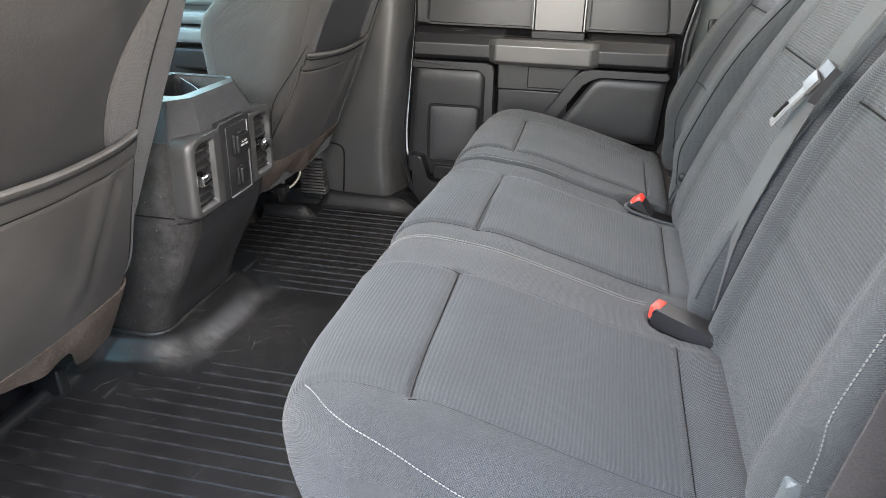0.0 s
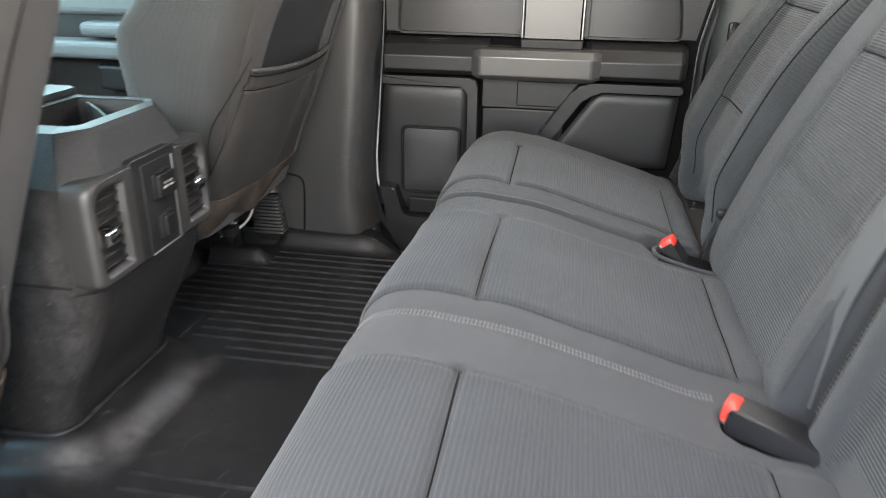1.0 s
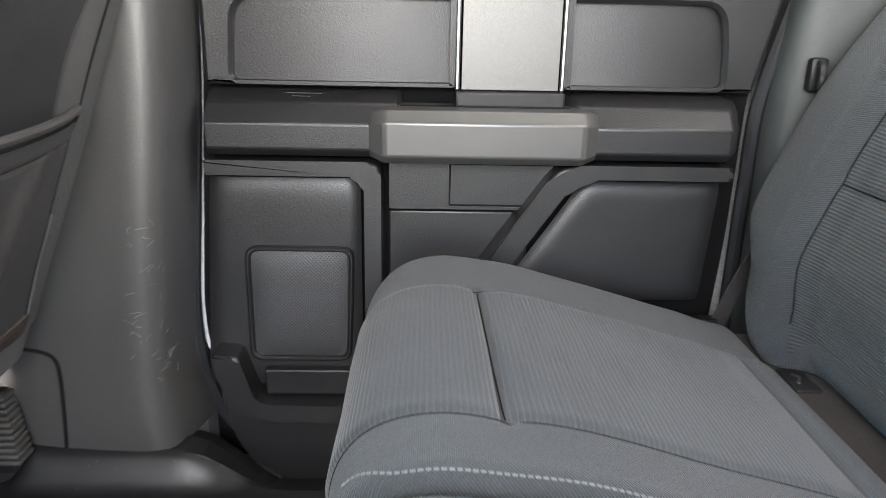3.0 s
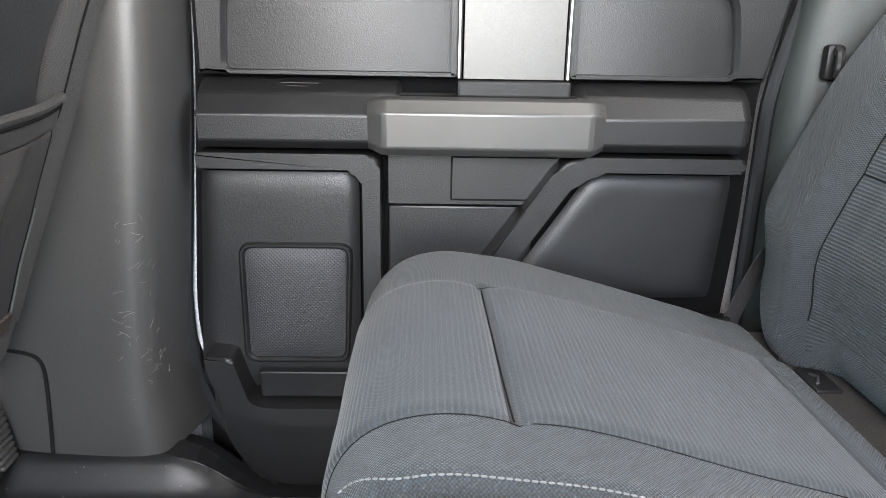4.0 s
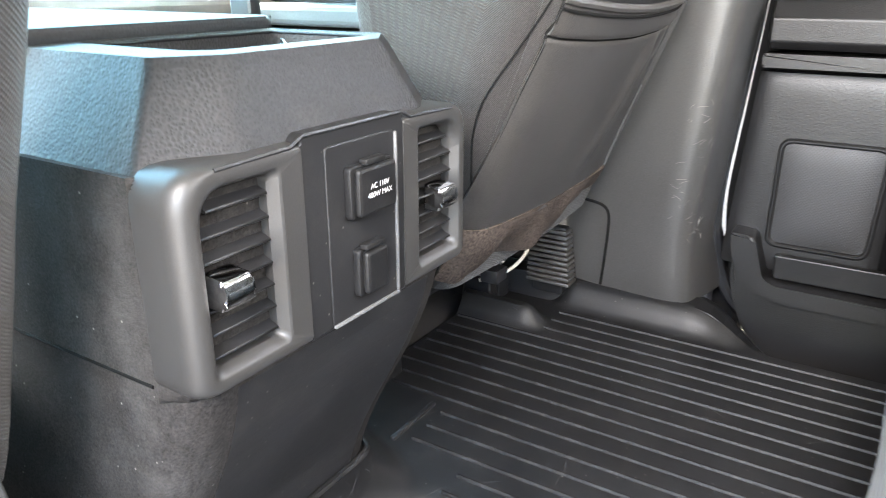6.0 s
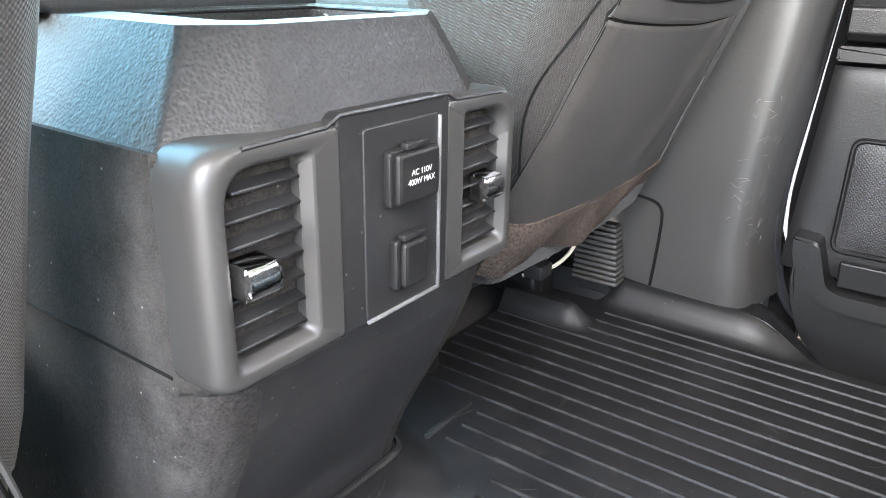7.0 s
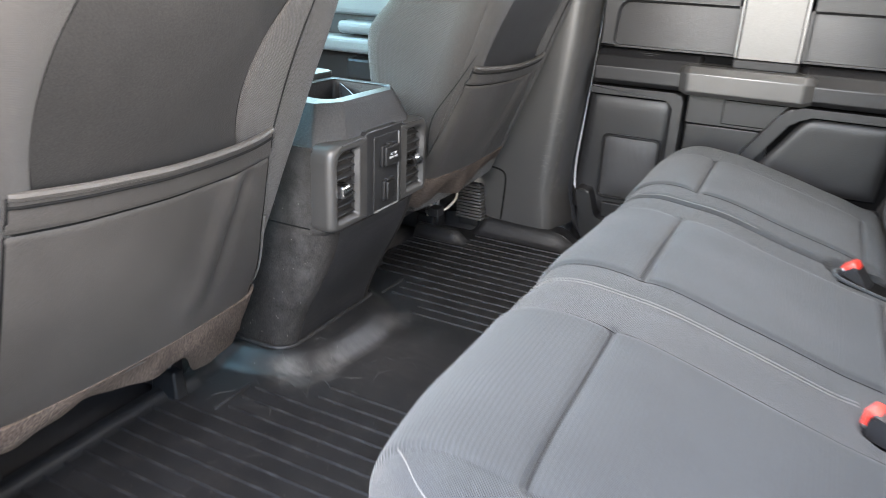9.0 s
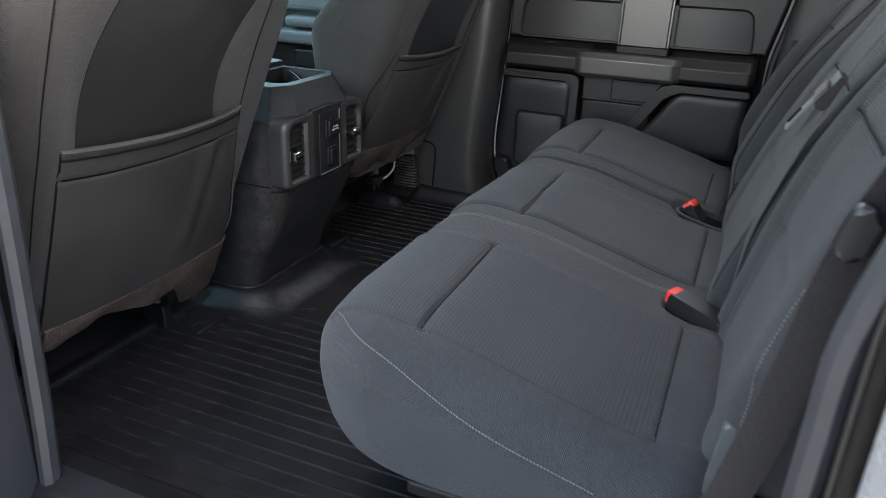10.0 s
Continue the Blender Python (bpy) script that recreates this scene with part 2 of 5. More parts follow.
PAINT = surface("white_paint", (0.5, 0.5, 0.5), 0.25, grain=300, bump=0.0, vary=0.03, coat=0.5)
BELT = surface("belt_webbing_grey", (0.05, 0.051, 0.051), 0.7, grain=1200, bump=0.4, vary=0.12)
BELTDARK = surface("belt_webbing_dark", (0.015, 0.0128, 0.0125), 0.8, grain=500, bump=0.5, vary=0.2, mottle=0.5)
PALE = surface("pale_grey_trim", (0.07, 0.08, 0.082), 0.5, grain=600, bump=0.15, vary=0.1)
REARTRIM = surface("rear_pillar_trim", (0.022, 0.025, 0.024), 0.55, grain=600, bump=0.2, vary=0.12)
HEADLINER = surface("headliner_cloth", (0.22, 0.215, 0.205), 0.95, grain=900, bump=0.3, vary=0.06)
ASPHALT = surface("weathered_asphalt", (0.16, 0.157, 0.15), 0.9, grain=150, bump=0.6, vary=0.3, stain=1.5)
WHITE = surface("white_print", (0.42, 0.42, 0.42), 0.6, bump=0.0, vary=0.02)
GREYPLATE = surface("grey_satin_plate", (0.13, 0.133, 0.136), 0.45, grain=900, bump=0.1, vary=0.1)
SCRATCH = surface("pale_scratch", (0.17, 0.155, 0.14), 0.7, bump=0.0, vary=0.3)
WORN = surface("worn_scratch_grey", (0.055, 0.054, 0.052), 0.7, bump=0.0, vary=0.3)
DARKFELT = surface("dark_felt", (0.022, 0.019, 0.017), 0.95, grain=600, bump=0.6, vary=0.3, stain=14, mottle=0.4)
CABLE = surface("cream_cable", (0.55, 0.50, 0.42), 0.6, bump=0.05, vary=0.1)
SPEAKER = perforated("speaker_mesh", (0.027, 0.027, 0.028))
TINTED = glass_of("tinted_glass", (0.16, 0.17, 0.17))
CLEAR = glass_of("clear_glass", (0.9, 0.95, 0.94))
TEALGLASS = glass_of("solar_tinted_glass", (0.42, 0.80, 0.86))


def scuffed(m, spots):
    """Adds pale rubbed patches round places of the mesh, broken up by noise."""
    nt = m.node_tree
    N, L = nt.nodes, nt.links
    b = next(n for n in N if n.type == "BSDF_PRINCIPLED")
    old = b.inputs["Base Color"].links[0].from_socket
    co = N.new("ShaderNodeTexCoord")
    streak = N.new("ShaderNodeTexNoise")
    streak.inputs["Scale"].default_value, streak.inputs["Detail"].default_value, streak.inputs["Roughness"].default_value = 30.0, 8.0, 0.7
    mp = N.new("ShaderNodeMapping")
    mp.inputs["Rotation"].default_value, mp.inputs["Scale"].default_value = (0, 0, -0.7), (1.0, 2.6, 1.0)
    L.new(co.outputs["Object"], mp.inputs["Vector"])
    L.new(mp.outputs["Vector"], streak.inputs["Vector"])
    total = None
    for (x, y, z), (sx, sy), amount in spots:
        m2 = N.new("ShaderNodeMapping")
        m2.vector_type = "POINT"
        m2.inputs["Location"].default_value = (-x / sx, -y / sy, -z)
        m2.inputs["Scale"].default_value = (1 / sx, 1 / sy, 1.0)
        L.new(co.outputs["Object"], m2.inputs["Vector"])
        ln = N.new("ShaderNodeVectorMath")
        ln.operation = "LENGTH"
        L.new(m2.outputs["Vector"], ln.inputs[0])
        fall = N.new("ShaderNodeMapRange")
        fall.interpolation_type = "SMOOTHSTEP"
        fall.inputs["From Min"].default_value, fall.inputs["From Max"].default_value = 0.1, 1.0
        fall.inputs["To Min"].default_value, fall.inputs["To Max"].default_value = amount, 0.0
        L.new(ln.outputs["Value"], fall.inputs["Value"])
        if total is None:
            total = fall.outputs["Result"]
        else:
            mx = N.new("ShaderNodeMath")
            mx.operation = "MAXIMUM"
            L.new(total, mx.inputs[0])
            L.new(fall.outputs["Result"], mx.inputs[1])
            total = mx.outputs[0]
    cut = N.new("ShaderNodeMapRange")
    cut.inputs["From Min"].default_value, cut.inputs["From Max"].default_value = 0.28, 0.80
    L.new(streak.outputs["Fac"], cut.inputs["Value"])
    mu = N.new("ShaderNodeMath")
    mu.operation = "MULTIPLY"
    L.new(total, mu.inputs[0])
    L.new(cut.outputs["Result"], mu.inputs[1])
    mix = N.new("ShaderNodeMix")
    mix.data_type = "RGBA"
    L.new(mu.outputs[0], mix.inputs["Factor"])
    L.new(old, mix.inputs["A"])
    mix.inputs["B"].default_value = (0.24, 0.23, 0.22, 1)
    L.new(mix.outputs["Result"], b.inputs["Base Color"])
    return m


# ---- mesh helpers ----
def thing(name, at, label, category, group="", kind=""):
    ob = new(name)
    ob.location = at
    ob.empty_display_size = 0.05
    return tagged(ob, label, category, group, kind)


def part(name, bm, material, parent=None, label="", smooth=True):
    """Links a bmesh as one mesh object, its origin at its middle."""
    bmesh.ops.recalc_face_normals(bm, faces=bm.faces)
    lo = Vector([min(v.co[k] for v in bm.verts) for k in range(3)])
    hi = Vector([max(v.co[k] for v in bm.verts) for k in range(3)])
    mid = (lo + hi) / 2
    bmesh.ops.translate(bm, vec=-mid, verts=bm.verts)
    me = bpy.data.meshes.new(name)
    for f in bm.faces:
        f.smooth = smooth and len(f.verts) <= 4 and f.calc_area() < 8e-4
    bm.edges.index_update()
    flat_edges = [e.index for e in bm.edges if any(not f.smooth for f in e.link_faces)]
    bm.to_mesh(me)
    bm.free()
    for m in material if isinstance(material, (list, tuple)) else [material]:
        me.materials.append(m)
    if smooth:
        soft = [p.use_smooth for p in me.polygons]
        me.set_sharp_from_angle(angle=radians(38))
        me.polygons.foreach_set("use_smooth", soft)
        for e in flat_edges:
            me.edges[e].use_edge_sharp = True
    ob = new(name, me)
    if parent is not None:
        base, up = Vector(parent.location), parent.parent
        while up is not None:
            base, up = base + Vector(up.location), up.parent
        ob.parent = parent
        ob.location = mid - base
    else:
        ob.location = mid
    if label:
        ob["label"] = label
    return ob


def box(x0, x1, y0, y1, z0, z1, bev=0.002, seg=2):
    bm = bmesh.new()
    bmesh.ops.create_cube(bm, size=1)
    for v in bm.verts:
        v.co = Vector(((x0 + x1) / 2 + v.co.x * (x1 - x0), (y0 + y1) / 2 + v.co.y * (y1 - y0), (z0 + z1) / 2 + v.co.z * (z1 - z0)))
    if bev > 0:
        bmesh.ops.bevel(bm, geom=bm.edges[:], offset=bev, segments=seg, profile=0.5, affect="EDGES")
    return bm


def join(*bms):
    """Several pieces of one part as one bmesh."""
    out = bmesh.new()
    for b in bms:
        me = bpy.data.meshes.new("tmp")
        b.to_mesh(me)
        out.from_mesh(me)
        bpy.data.meshes.remove(me)
        b.free()
    return out


def rounded(pts, r, seg=5):
    """A polygon with its corners rounded; r is one radius or one per corner."""
    out, n = [], len(pts)
    for i in range(n):
        p, a, c = Vector(pts[i]), Vector(pts[i - 1]), Vector(pts[(i + 1) % n])
        rad = r[i] if isinstance(r, (list, tuple)) else r
        d1, d2 = (a - p), (c - p)
        k = min(rad, d1.length * 0.48, d2.length * 0.48)
        if k < 1e-5:
            out.append(p)
            continue
        s, e = p + d1.normalized() * k, p + d2.normalized() * k
        for j in range(seg + 1):
            t = j / seg
            out.append(s * (1 - t) ** 2 + p * 2 * t * (1 - t) + e * t ** 2)
    return out


def along_axis(axis, a, u, v):
    return {"x": (a, u, v), "y": (u, a, v), "z": (u, v, a)}[axis]


def prism(poly, axis, a0, a1, bev=0.002, seg=2):
    """A plate of outline poly, from a0 to a1 along axis, its edges rounded."""
    bm = bmesh.new()
    lo = [bm.verts.new(along_axis(axis, a0, p[0], p[1])) for p in poly]
    hi = [bm.verts.new(along_axis(axis, a1, p[0], p[1])) for p in poly]
    f0, f1 = bm.faces.new(lo), bm.faces.new(hi[::-1])
    n = len(poly)
    for i in range(n):
        bm.faces.new((lo[i], lo[(i + 1) % n], hi[(i + 1) % n], hi[i]))
    if bev > 0:
        bmesh.ops.bevel(bm, geom=list(set(f0.edges[:] + f1.edges[:])), offset=bev, segments=seg, profile=0.5, affect="EDGES")
    return bm


def ring(outer, inner, axis, a0, a1):
    """A frame between two outlines with the same number of points."""
    bm = bmesh.new()
    n = len(outer)
    vs = [[bm.verts.new(along_axis(axis, a, p[0], p[1])) for p in poly] for a, poly in ((a0, outer), (a1, outer), (a1, inner), (a0, inner))]
    for k in range(4):
        A, B = vs[k], vs[(k + 1) % 4]
        for i in range(n):
            bm.faces.new((A[i], A[(i + 1) % n], B[(i + 1) % n], B[i]))
    return bm


def bevelled_ring(outer, inner, axis, a0, a1, b=0.002):
    """A frame whose front edges are broken by b."""
    def inset(poly, d):
        n, out = len(poly), []
        for i in range(n):
            t = (Vector(poly[(i + 1) % n]) - Vector(poly[i - 1]))
            nrm = Vector((t.y, -t.x)).normalized() if t.length > 1e-9 else Vector((0, 0))
            out.append(Vector(poly[i]) + nrm * d)
        return out
    area = sum(outer[i - 1][0] * outer[i][1] - outer[i][0] * outer[i - 1][1] for i in range(len(outer)))
    s = -1 if area > 0 else 1
    loops = [(a0, outer), (a1 - math.copysign(b, a1 - a0), outer), (a1, inset(outer, s * b)), (a1, inset(inner, -s * b)), (a1 - math.copysign(b, a1 - a0), inner), (a0, inner)]
    bm = bmesh.new()
    n = len(outer)
    vs = [[bm.verts.new(along_axis(axis, a, p[0], p[1])) for p in poly] for a, poly in loops]
    for k in range(len(vs)):
        A, B = vs[k], vs[(k + 1) % len(vs)]
        for i in range(n):
            bm.faces.new((A[i], A[(i + 1) % n], B[(i + 1) % n], B[i]))
    return bm


def sheet(nu, nv, f, closed=False, uvs=None):
    """A surface f(u, v) over the unit square; closed joins u = 1 to u = 0."""
    bm = bmesh.new()
    g = [[bm.verts.new(f(i / nu, j / nv)) for j in range(nv + 1)] for i in range(nu if closed else nu + 1)]
    lay = bm.loops.layers.uv.new("weave")
    for i in range(nu):
        for j in range(nv):
            k = (i + 1) % len(g)
            face = bm.faces.new((g[i][j], g[k][j], g[k][j + 1], g[i][j + 1]))
            if uvs:
                for lp, (a, c) in zip(face.loops, ((i, j), (i + 1, j), (i + 1, j + 1), (i, j + 1))):
                    lp[lay].uv = uvs(a / nu, c / nv)
    return bm


def thick(bm, d):
    """Gives an open surface a thickness."""
    bmesh.ops.recalc_face_normals(bm, faces=bm.faces)
    bmesh.ops.solidify(bm, geom=bm.faces[:], thickness=d)
    return bm


def spline(pts, n):
    """n + 1 points of a smooth line through pts, evenly spaced."""
    P = [Vector(p) for p in pts]
    dense = []
    for i in range(len(P) - 1):
        p0, p1, p2, p3 = P[max(i - 1, 0)], P[i], P[i + 1], P[min(i + 2, len(P) - 1)]
        for k in range(16):
            t = k / 16
            dense.append(0.5 * ((2 * p1) + (p2 - p0) * t + (2 * p0 - 5 * p1 + 4 * p2 - p3) * t * t + (3 * p1 - p0 - 3 * p2 + p3) * t ** 3))
    dense.append(P[-1])
    s = [0.0]
    for a, c in zip(dense, dense[1:]):
        s.append(s[-1] + (c - a).length)
    out, k = [], 0
    for i in range(n + 1):
        d = s[-1] * i / n
        while k < len(s) - 2 and s[k + 1] < d:
            k += 1
        w = (d - s[k]) / max(s[k + 1] - s[k], 1e-9)
        out.append(dense[k].lerp(dense[k + 1], min(max(w, 0), 1)))
    return out


def tube(path, r, n=8, squash=1.0):
    """A round strand along a path; r is a radius or a function of 0..1."""
    bm = bmesh.new()
    P = [Vector(p) for p in path]
    rings = []
    ref = Vector((0.0, 0.0, 1.0))
    for i, p in enumerate(P):
        t = (P[min(i + 1, len(P) - 1)] - P[max(i - 1, 0)]).normalized()
        a = t.cross(ref)
        if a.length < 0.05:
            a = t.cross(Vector((1, 0.3, 0)))
        a.normalize()
        b = a.cross(t)
        ref = b
        rad = r(i / (len(P) - 1)) if callable(r) else r
        rings.append([bm.verts.new(p + a * math.cos(2 * math.pi * k / n) * rad + b * math.sin(2 * math.pi * k / n) * rad * squash) for k in range(n)])
    for A, B in zip(rings, rings[1:]):
        for k in range(n):
            bm.faces.new((A[k], A[(k + 1) % n], B[(k + 1) % n], B[k]))
    bm.faces.new(rings[0][::-1])
    bm.faces.new(rings[-1])
    return bm


def strap(path, side, width, d):
    """A flat band along a path; side is the direction of its width at each point or one for all."""
    bm = bmesh.new()
    P = [Vector(p) for p in path]
    rings = []
    for i, p in enumerate(P):
        t = (P[min(i + 1, len(P) - 1)] - P[max(i - 1, 0)]).normalized()
        s = Vector(side(i / (len(P) - 1)) if callable(side) else side)
        s = (s - t * s.dot(t)).normalized()
        nrm = t.cross(s)
        w = width / 2
        rings.append([bm.verts.new(p + s * a + nrm * c) for a, c in ((-w, -d / 2), (-w * 0.97, d / 2), (w * 0.97, d / 2), (w, -d / 2))])
    for A, B in zip(rings, rings[1:]):
        for k in range(4):
            bm.faces.new((A[k], A[(k + 1) % 4], B[(k + 1) % 4], B[k]))
    bm.faces.new(rings[0][::-1])
    bm.faces.new(rings[-1])
    return bm


def smoothstep(a, b, x):
    t = min(max((x - a) / (b - a), 0.0), 1.0)
    return t * t * (3 - 2 * t)


def groove(x, at, width):
    return math.exp(-((x - at) / width) ** 2)


CY = 1.785      # middle of the cab

# ---- shell of the cab and ground ----
tagged(part("ground", box(-400, 400, -400, 400, -0.9, -0.72, 0), ASPHALT), "weathered grey asphalt ground outside the truck", "ground", kind="structure")
tagged(part("floor", box(-1.5, 1.02, 0.93, 2.528, -0.06, -0.014, 0.004), DARKFELT), "dark carpeted cab floor under the rubber mat", "floor", kind="structure")
tagged(part("ceiling", box(-1.0, 1.02, 0.885, 2.70, 1.27, 1.30, 0.01), HEADLINER), "pale grey cloth headliner of the cab", "ceiling", kind="structure")
tagged(part("wall_rear", join(box(1.0, 1.05, 0.93, 2.66, -0.02, 0.86, 0.005), box(1.0, 1.05, 0.93, 1.08, 0.86, 1.28, 0.005), box(1.0, 1.05, 2.5, 2.66, 0.86, 1.28, 0.005)), TRIMDARK), "dark trimmed rear wall of the cab", "wall", kind="structure")
tagged(part("window_rear", box(1.02, 1.026, 1.08, 2.5, 0.86, 1.28, 0), TINTED), "tinted rear window glass", "window", kind="structure").visible_shadow = False
tagged(part("wall_front", box(-1.56, -1.5, 0.93, 2.66, -0.06, 0.67, 0.005), TRIMDARK), "dark firewall below the windscreen", "wall", kind="structure")
_ws = sheet(2, 2, lambda u, v: Vector((-1.53 + 0.55 * u, 0.95 + 1.69 * v, 0.68 + 0.60 * u)))
tagged(part("window_front", thick(_ws, 0.005), TEALGLASS), "teal tinted sloping windscreen glass", "window", kind="structure").visible_shadow = False


def bar(prof, x0, x1, cut, back, keep):
    """A moulded bar along x whose ends are cut back at a slant towards y = back."""
    zs = [p[1] for p in prof]
    zm = (min(zs) + max(zs)) / 2
    secs = []
    for x, k in ((x0, 0.0), (x0 + cut * 0.15, 0.25), (x0 + cut, 0.94), (x0 + cut * 1.35, 1.0), (x1 - cut * 1.35, 1.0), (x1 - cut, 0.94), (x1 - cut * 0.15, 0.25), (x1, 0.0)):
        f = keep + (1 - keep) * k
        g = 0.8 + 0.2 * k
        secs.append([Vector((x, back + (p[0] - back) * f, zm + (p[1] - zm) * g)) for p in prof])
    bm = bmesh.new()
    rows = [[bm.verts.new(p) for p in sec] for sec in secs]
    n = len(prof)
    for A, B in zip(rows, rows[1:]):
        for i in range(n):
            bm.faces.new((A[i], A[(i + 1) % n], B[(i + 1) % n], B[i]))
    bm.faces.new(rows[0])
    bm.faces.new(rows[-1][::-1])
    return bm


# ---- far rear door ----
def rear_door():
    d = thing("rear_door", (0.32, 2.72, -0.05), "closed rear truck door with dark grained trim and brushed metal accent", "door")
    shell = rounded([(-0.10, 0.9), (-0.105, 0.6), (-0.12, 0.4), (-0.137, 0.18), (-0.045, 0.02), (0.08, -0.03), (0.66, -0.06), (0.70, 0.1), (0.718, 0.35), (0.722, 0.57), (0.754, 0.72), (0.785, 0.9)], [0.01, 0.05, 0.05, 0.09, 0.09, 0.05, 0.05, 0.05, 0.05, 0.03, 0.03, 0.01])
    part("shell", prism(shell, "y", 2.692, 2.79, 0.004), PAINT, d, "white painted door shell edge")
    base = rounded([(-0.081, 0.9), (-0.085, 0.6), (-0.100, 0.4), (-0.117, 0.17), (-0.066, -0.01), (0.06, -0.07), (0.66, -0.05), (0.70, 0.1), (0.716, 0.35), (0.719, 0.57), (0.750, 0.72), (0.781, 0.9)], [0.01, 0.05, 0.05, 0.09, 0.09, 0.05, 0.05, 0.05, 0.05, 0.03, 0.03, 0.01], 6)
    # Coloured near-black so the gaps between mouldings look deeply shaded.
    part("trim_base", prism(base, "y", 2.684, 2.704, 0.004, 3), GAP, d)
    # upper padded panel with two sunk fields beside the metal accent
    for xa, xb, seg in ((-0.076, 0.279, "l"), (0.441, 0.712, "r")):
        if seg == "l":
            out = [(xa, 0.578), (xb, 0.578), (xb, 0.9), (xa, 0.9)]
            inn = [(-0.036, 0.585), (xb - 0.002, 0.585), (xb - 0.002, 0.698), (-0.03, 0.698)]
            rr = [0.012, 0.001, 0.001, 0.035]
        else:
            out = [(xa, 0.578), (xb, 0.578), (0.742, 0.72), (0.772, 0.9), (xa, 0.9)]
            inn = [(xa + 0.002, 0.585), (0.668, 0.585), (0.664, 0.64), (0.655, 0.698), (xa + 0.002, 0.698)]
            rr = [0.001, 0.012, 0.001, 0.035, 0.001]
        oo, ii = rounded(out, [0.002] * len(out), 6), rounded(inn, rr, 6)
        part("upper_panel", bevelled_ring(oo, ii, "y", 2.690, 2.652, 0.006), TRIM, d)
        x0, x1 = min(p[0] for p in inn), max(p[0] for p in inn)
        part("sunk_field", thick(sheet(24, 12, lambda u, v, x0=x0, x1=x1: Vector((x0 + (x1 - x0) * u, 2.674 - 0.006 * math.sin(math.pi * u) - 0.006 * (1 - v), 0.583 + 0.118 * v))), 0.003), TRIM, d)
    ac = sheet(6, 24, lambda u, v: Vector((0.290 + 0.137 * u, 2.646 + 0.02 * smoothstep(0.55, 1.0, v), 0.578 + 0.32 * v)))
    accent = part("accent_plate", thick(ac, 0.006), ALU, d, "brushed aluminium accent strip")
    for xs in (0.284, 0.433):
        part("chrome_rail", tube([(xs, 2.644 + 0.02 * smoothstep(0.55, 1.0, v / 12), 0.578 + 0.32 * v / 12) for v in range(13)], 0.0035, 8), STEEL, d, "thin steel edge rail")
    part("accent_foot", box(0.281, 0.437, 2.628, 2.67, 0.553, 0.576, 0.004), TRIMDARK, d)
    # arm rest beam
    prof = rounded([(2.695, 0.479), (2.628, 0.481), (2.613, 0.493), (2.612, 0.529), (2.634, 0.556), (2.668, 0.5725), (2.695, 0.5725)], [0.001, 0.003, 0.003, 0.003, 0.004, 0.003, 0.001], 3)
    part("armrest_front", bar(prof, -0.076, 0.205, 0.006, 2.672, 0.5), TRIM, d)
    part("armrest_rear", bar(prof, 0.44, 0.695, 0.016, 2.672, 0.5), TRIM, d)
    part("armrest_bed", box(0.2, 0.45, 2.63, 2.685, 0.482, 0.555, 0.004), TRIMDARK, d)
    hp = rounded([(2.66, 0.476), (2.605, 0.477), (2.588, 0.489), (2.586, 0.536), (2.602, 0.552), (2.66, 0.556)], [0.002, 0.002, 0.003, 0.003, 0.0025, 0.002], 3)
    part("pull_handle", bar(hp, 0.158, 0.486, 0.022, 2.65, 0.5), HANDLE, d, "satin grey plastic pull handle")
    # lower frames and sunk panels
    lf = [(-0.078, 0.474), (0.176, 0.474), (0.176, 0.20), (0.151, 0.20), (0.151, 0.452), (-0.078, 0.452)]
    part("front_moulding", prism(rounded(lf, [0.003, 0.02, 0.01, 0.004, 0.02, 0.003], 5), "y", 2.690, 2.624, 0.005, 3), TRIM, d)
    rf = [(0.435, 0.474), (0.690, 0.474), (0.690, 0.453), (0.462, 0.453), (0.333, 0.265), (0.290, 0.265)]
    part("rear_moulding", prism(rounded(rf, [0.03, 0.008, 0.006, 0.03, 0.004, 0.004], 5), "y", 2.690, 2.624, 0.005, 3), TRIM, d)
    def domed(xl, xr, z0, z1, y):
        """A padded field that rounds away towards its edges; xl, xr: its sides at height z."""
        def f(u, v):
            z = z0 + (z1 - z0) * v
            a, c = xl(z), xr(z)
            drop = 0.006 * abs(2 * u - 1) ** 16 + 0.005 * abs(2 * v - 1) ** 14
            return Vector((a + (c - a) * u, y + drop + 0.0006 * noise.noise(Vector((u * 3, v * 3, y))), z))
        return thick(sheet(36, 32, f), 0.012)
    part("front_field", domed(lambda z: -0.078 - 0.07 * (0.44 - z), lambda z: 0.137 - 0.003 * smoothstep(0.42, 0.437, z), 0.10, 0.438, 2.672), TRIM, d)
    part("rear_field", domed(lambda z: 0.362 + 0.69 * (z - 0.262), lambda z: 0.672 + 0.055 * (z - 0.262), 0.258, 0.438, 2.668), TRIM, d)
    part("pocket_wall", box(0.185, 0.40, 2.676, 2.692, 0.25, 0.39, 0.003), TRIM, d)
    part("upper_pocket", prism(rounded([(0.186, 0.472), (0.436, 0.472), (0.388, 0.397), (0.186, 0.397)], 0.004, 3), "y", 2.690, 2.660, 0.0), TRIM, d)
    for a, b in (((0.277, 0.467), (0.277, 0.404)), ((0.277, 0.404), (0.390, 0.404)), ((0.277, 0.467), (0.43, 0.467))):
        part("panel_gap", tube([(a[0], 2.6598, a[1]), ((a[0] + b[0]) / 2, 2.6598, (a[1] + b[1]) / 2), (b[0], 2.6598, b[1])], 0.0014, 5), DARKTHREAD, d)
    # speaker
    dx, dz = 0.002, -0.010
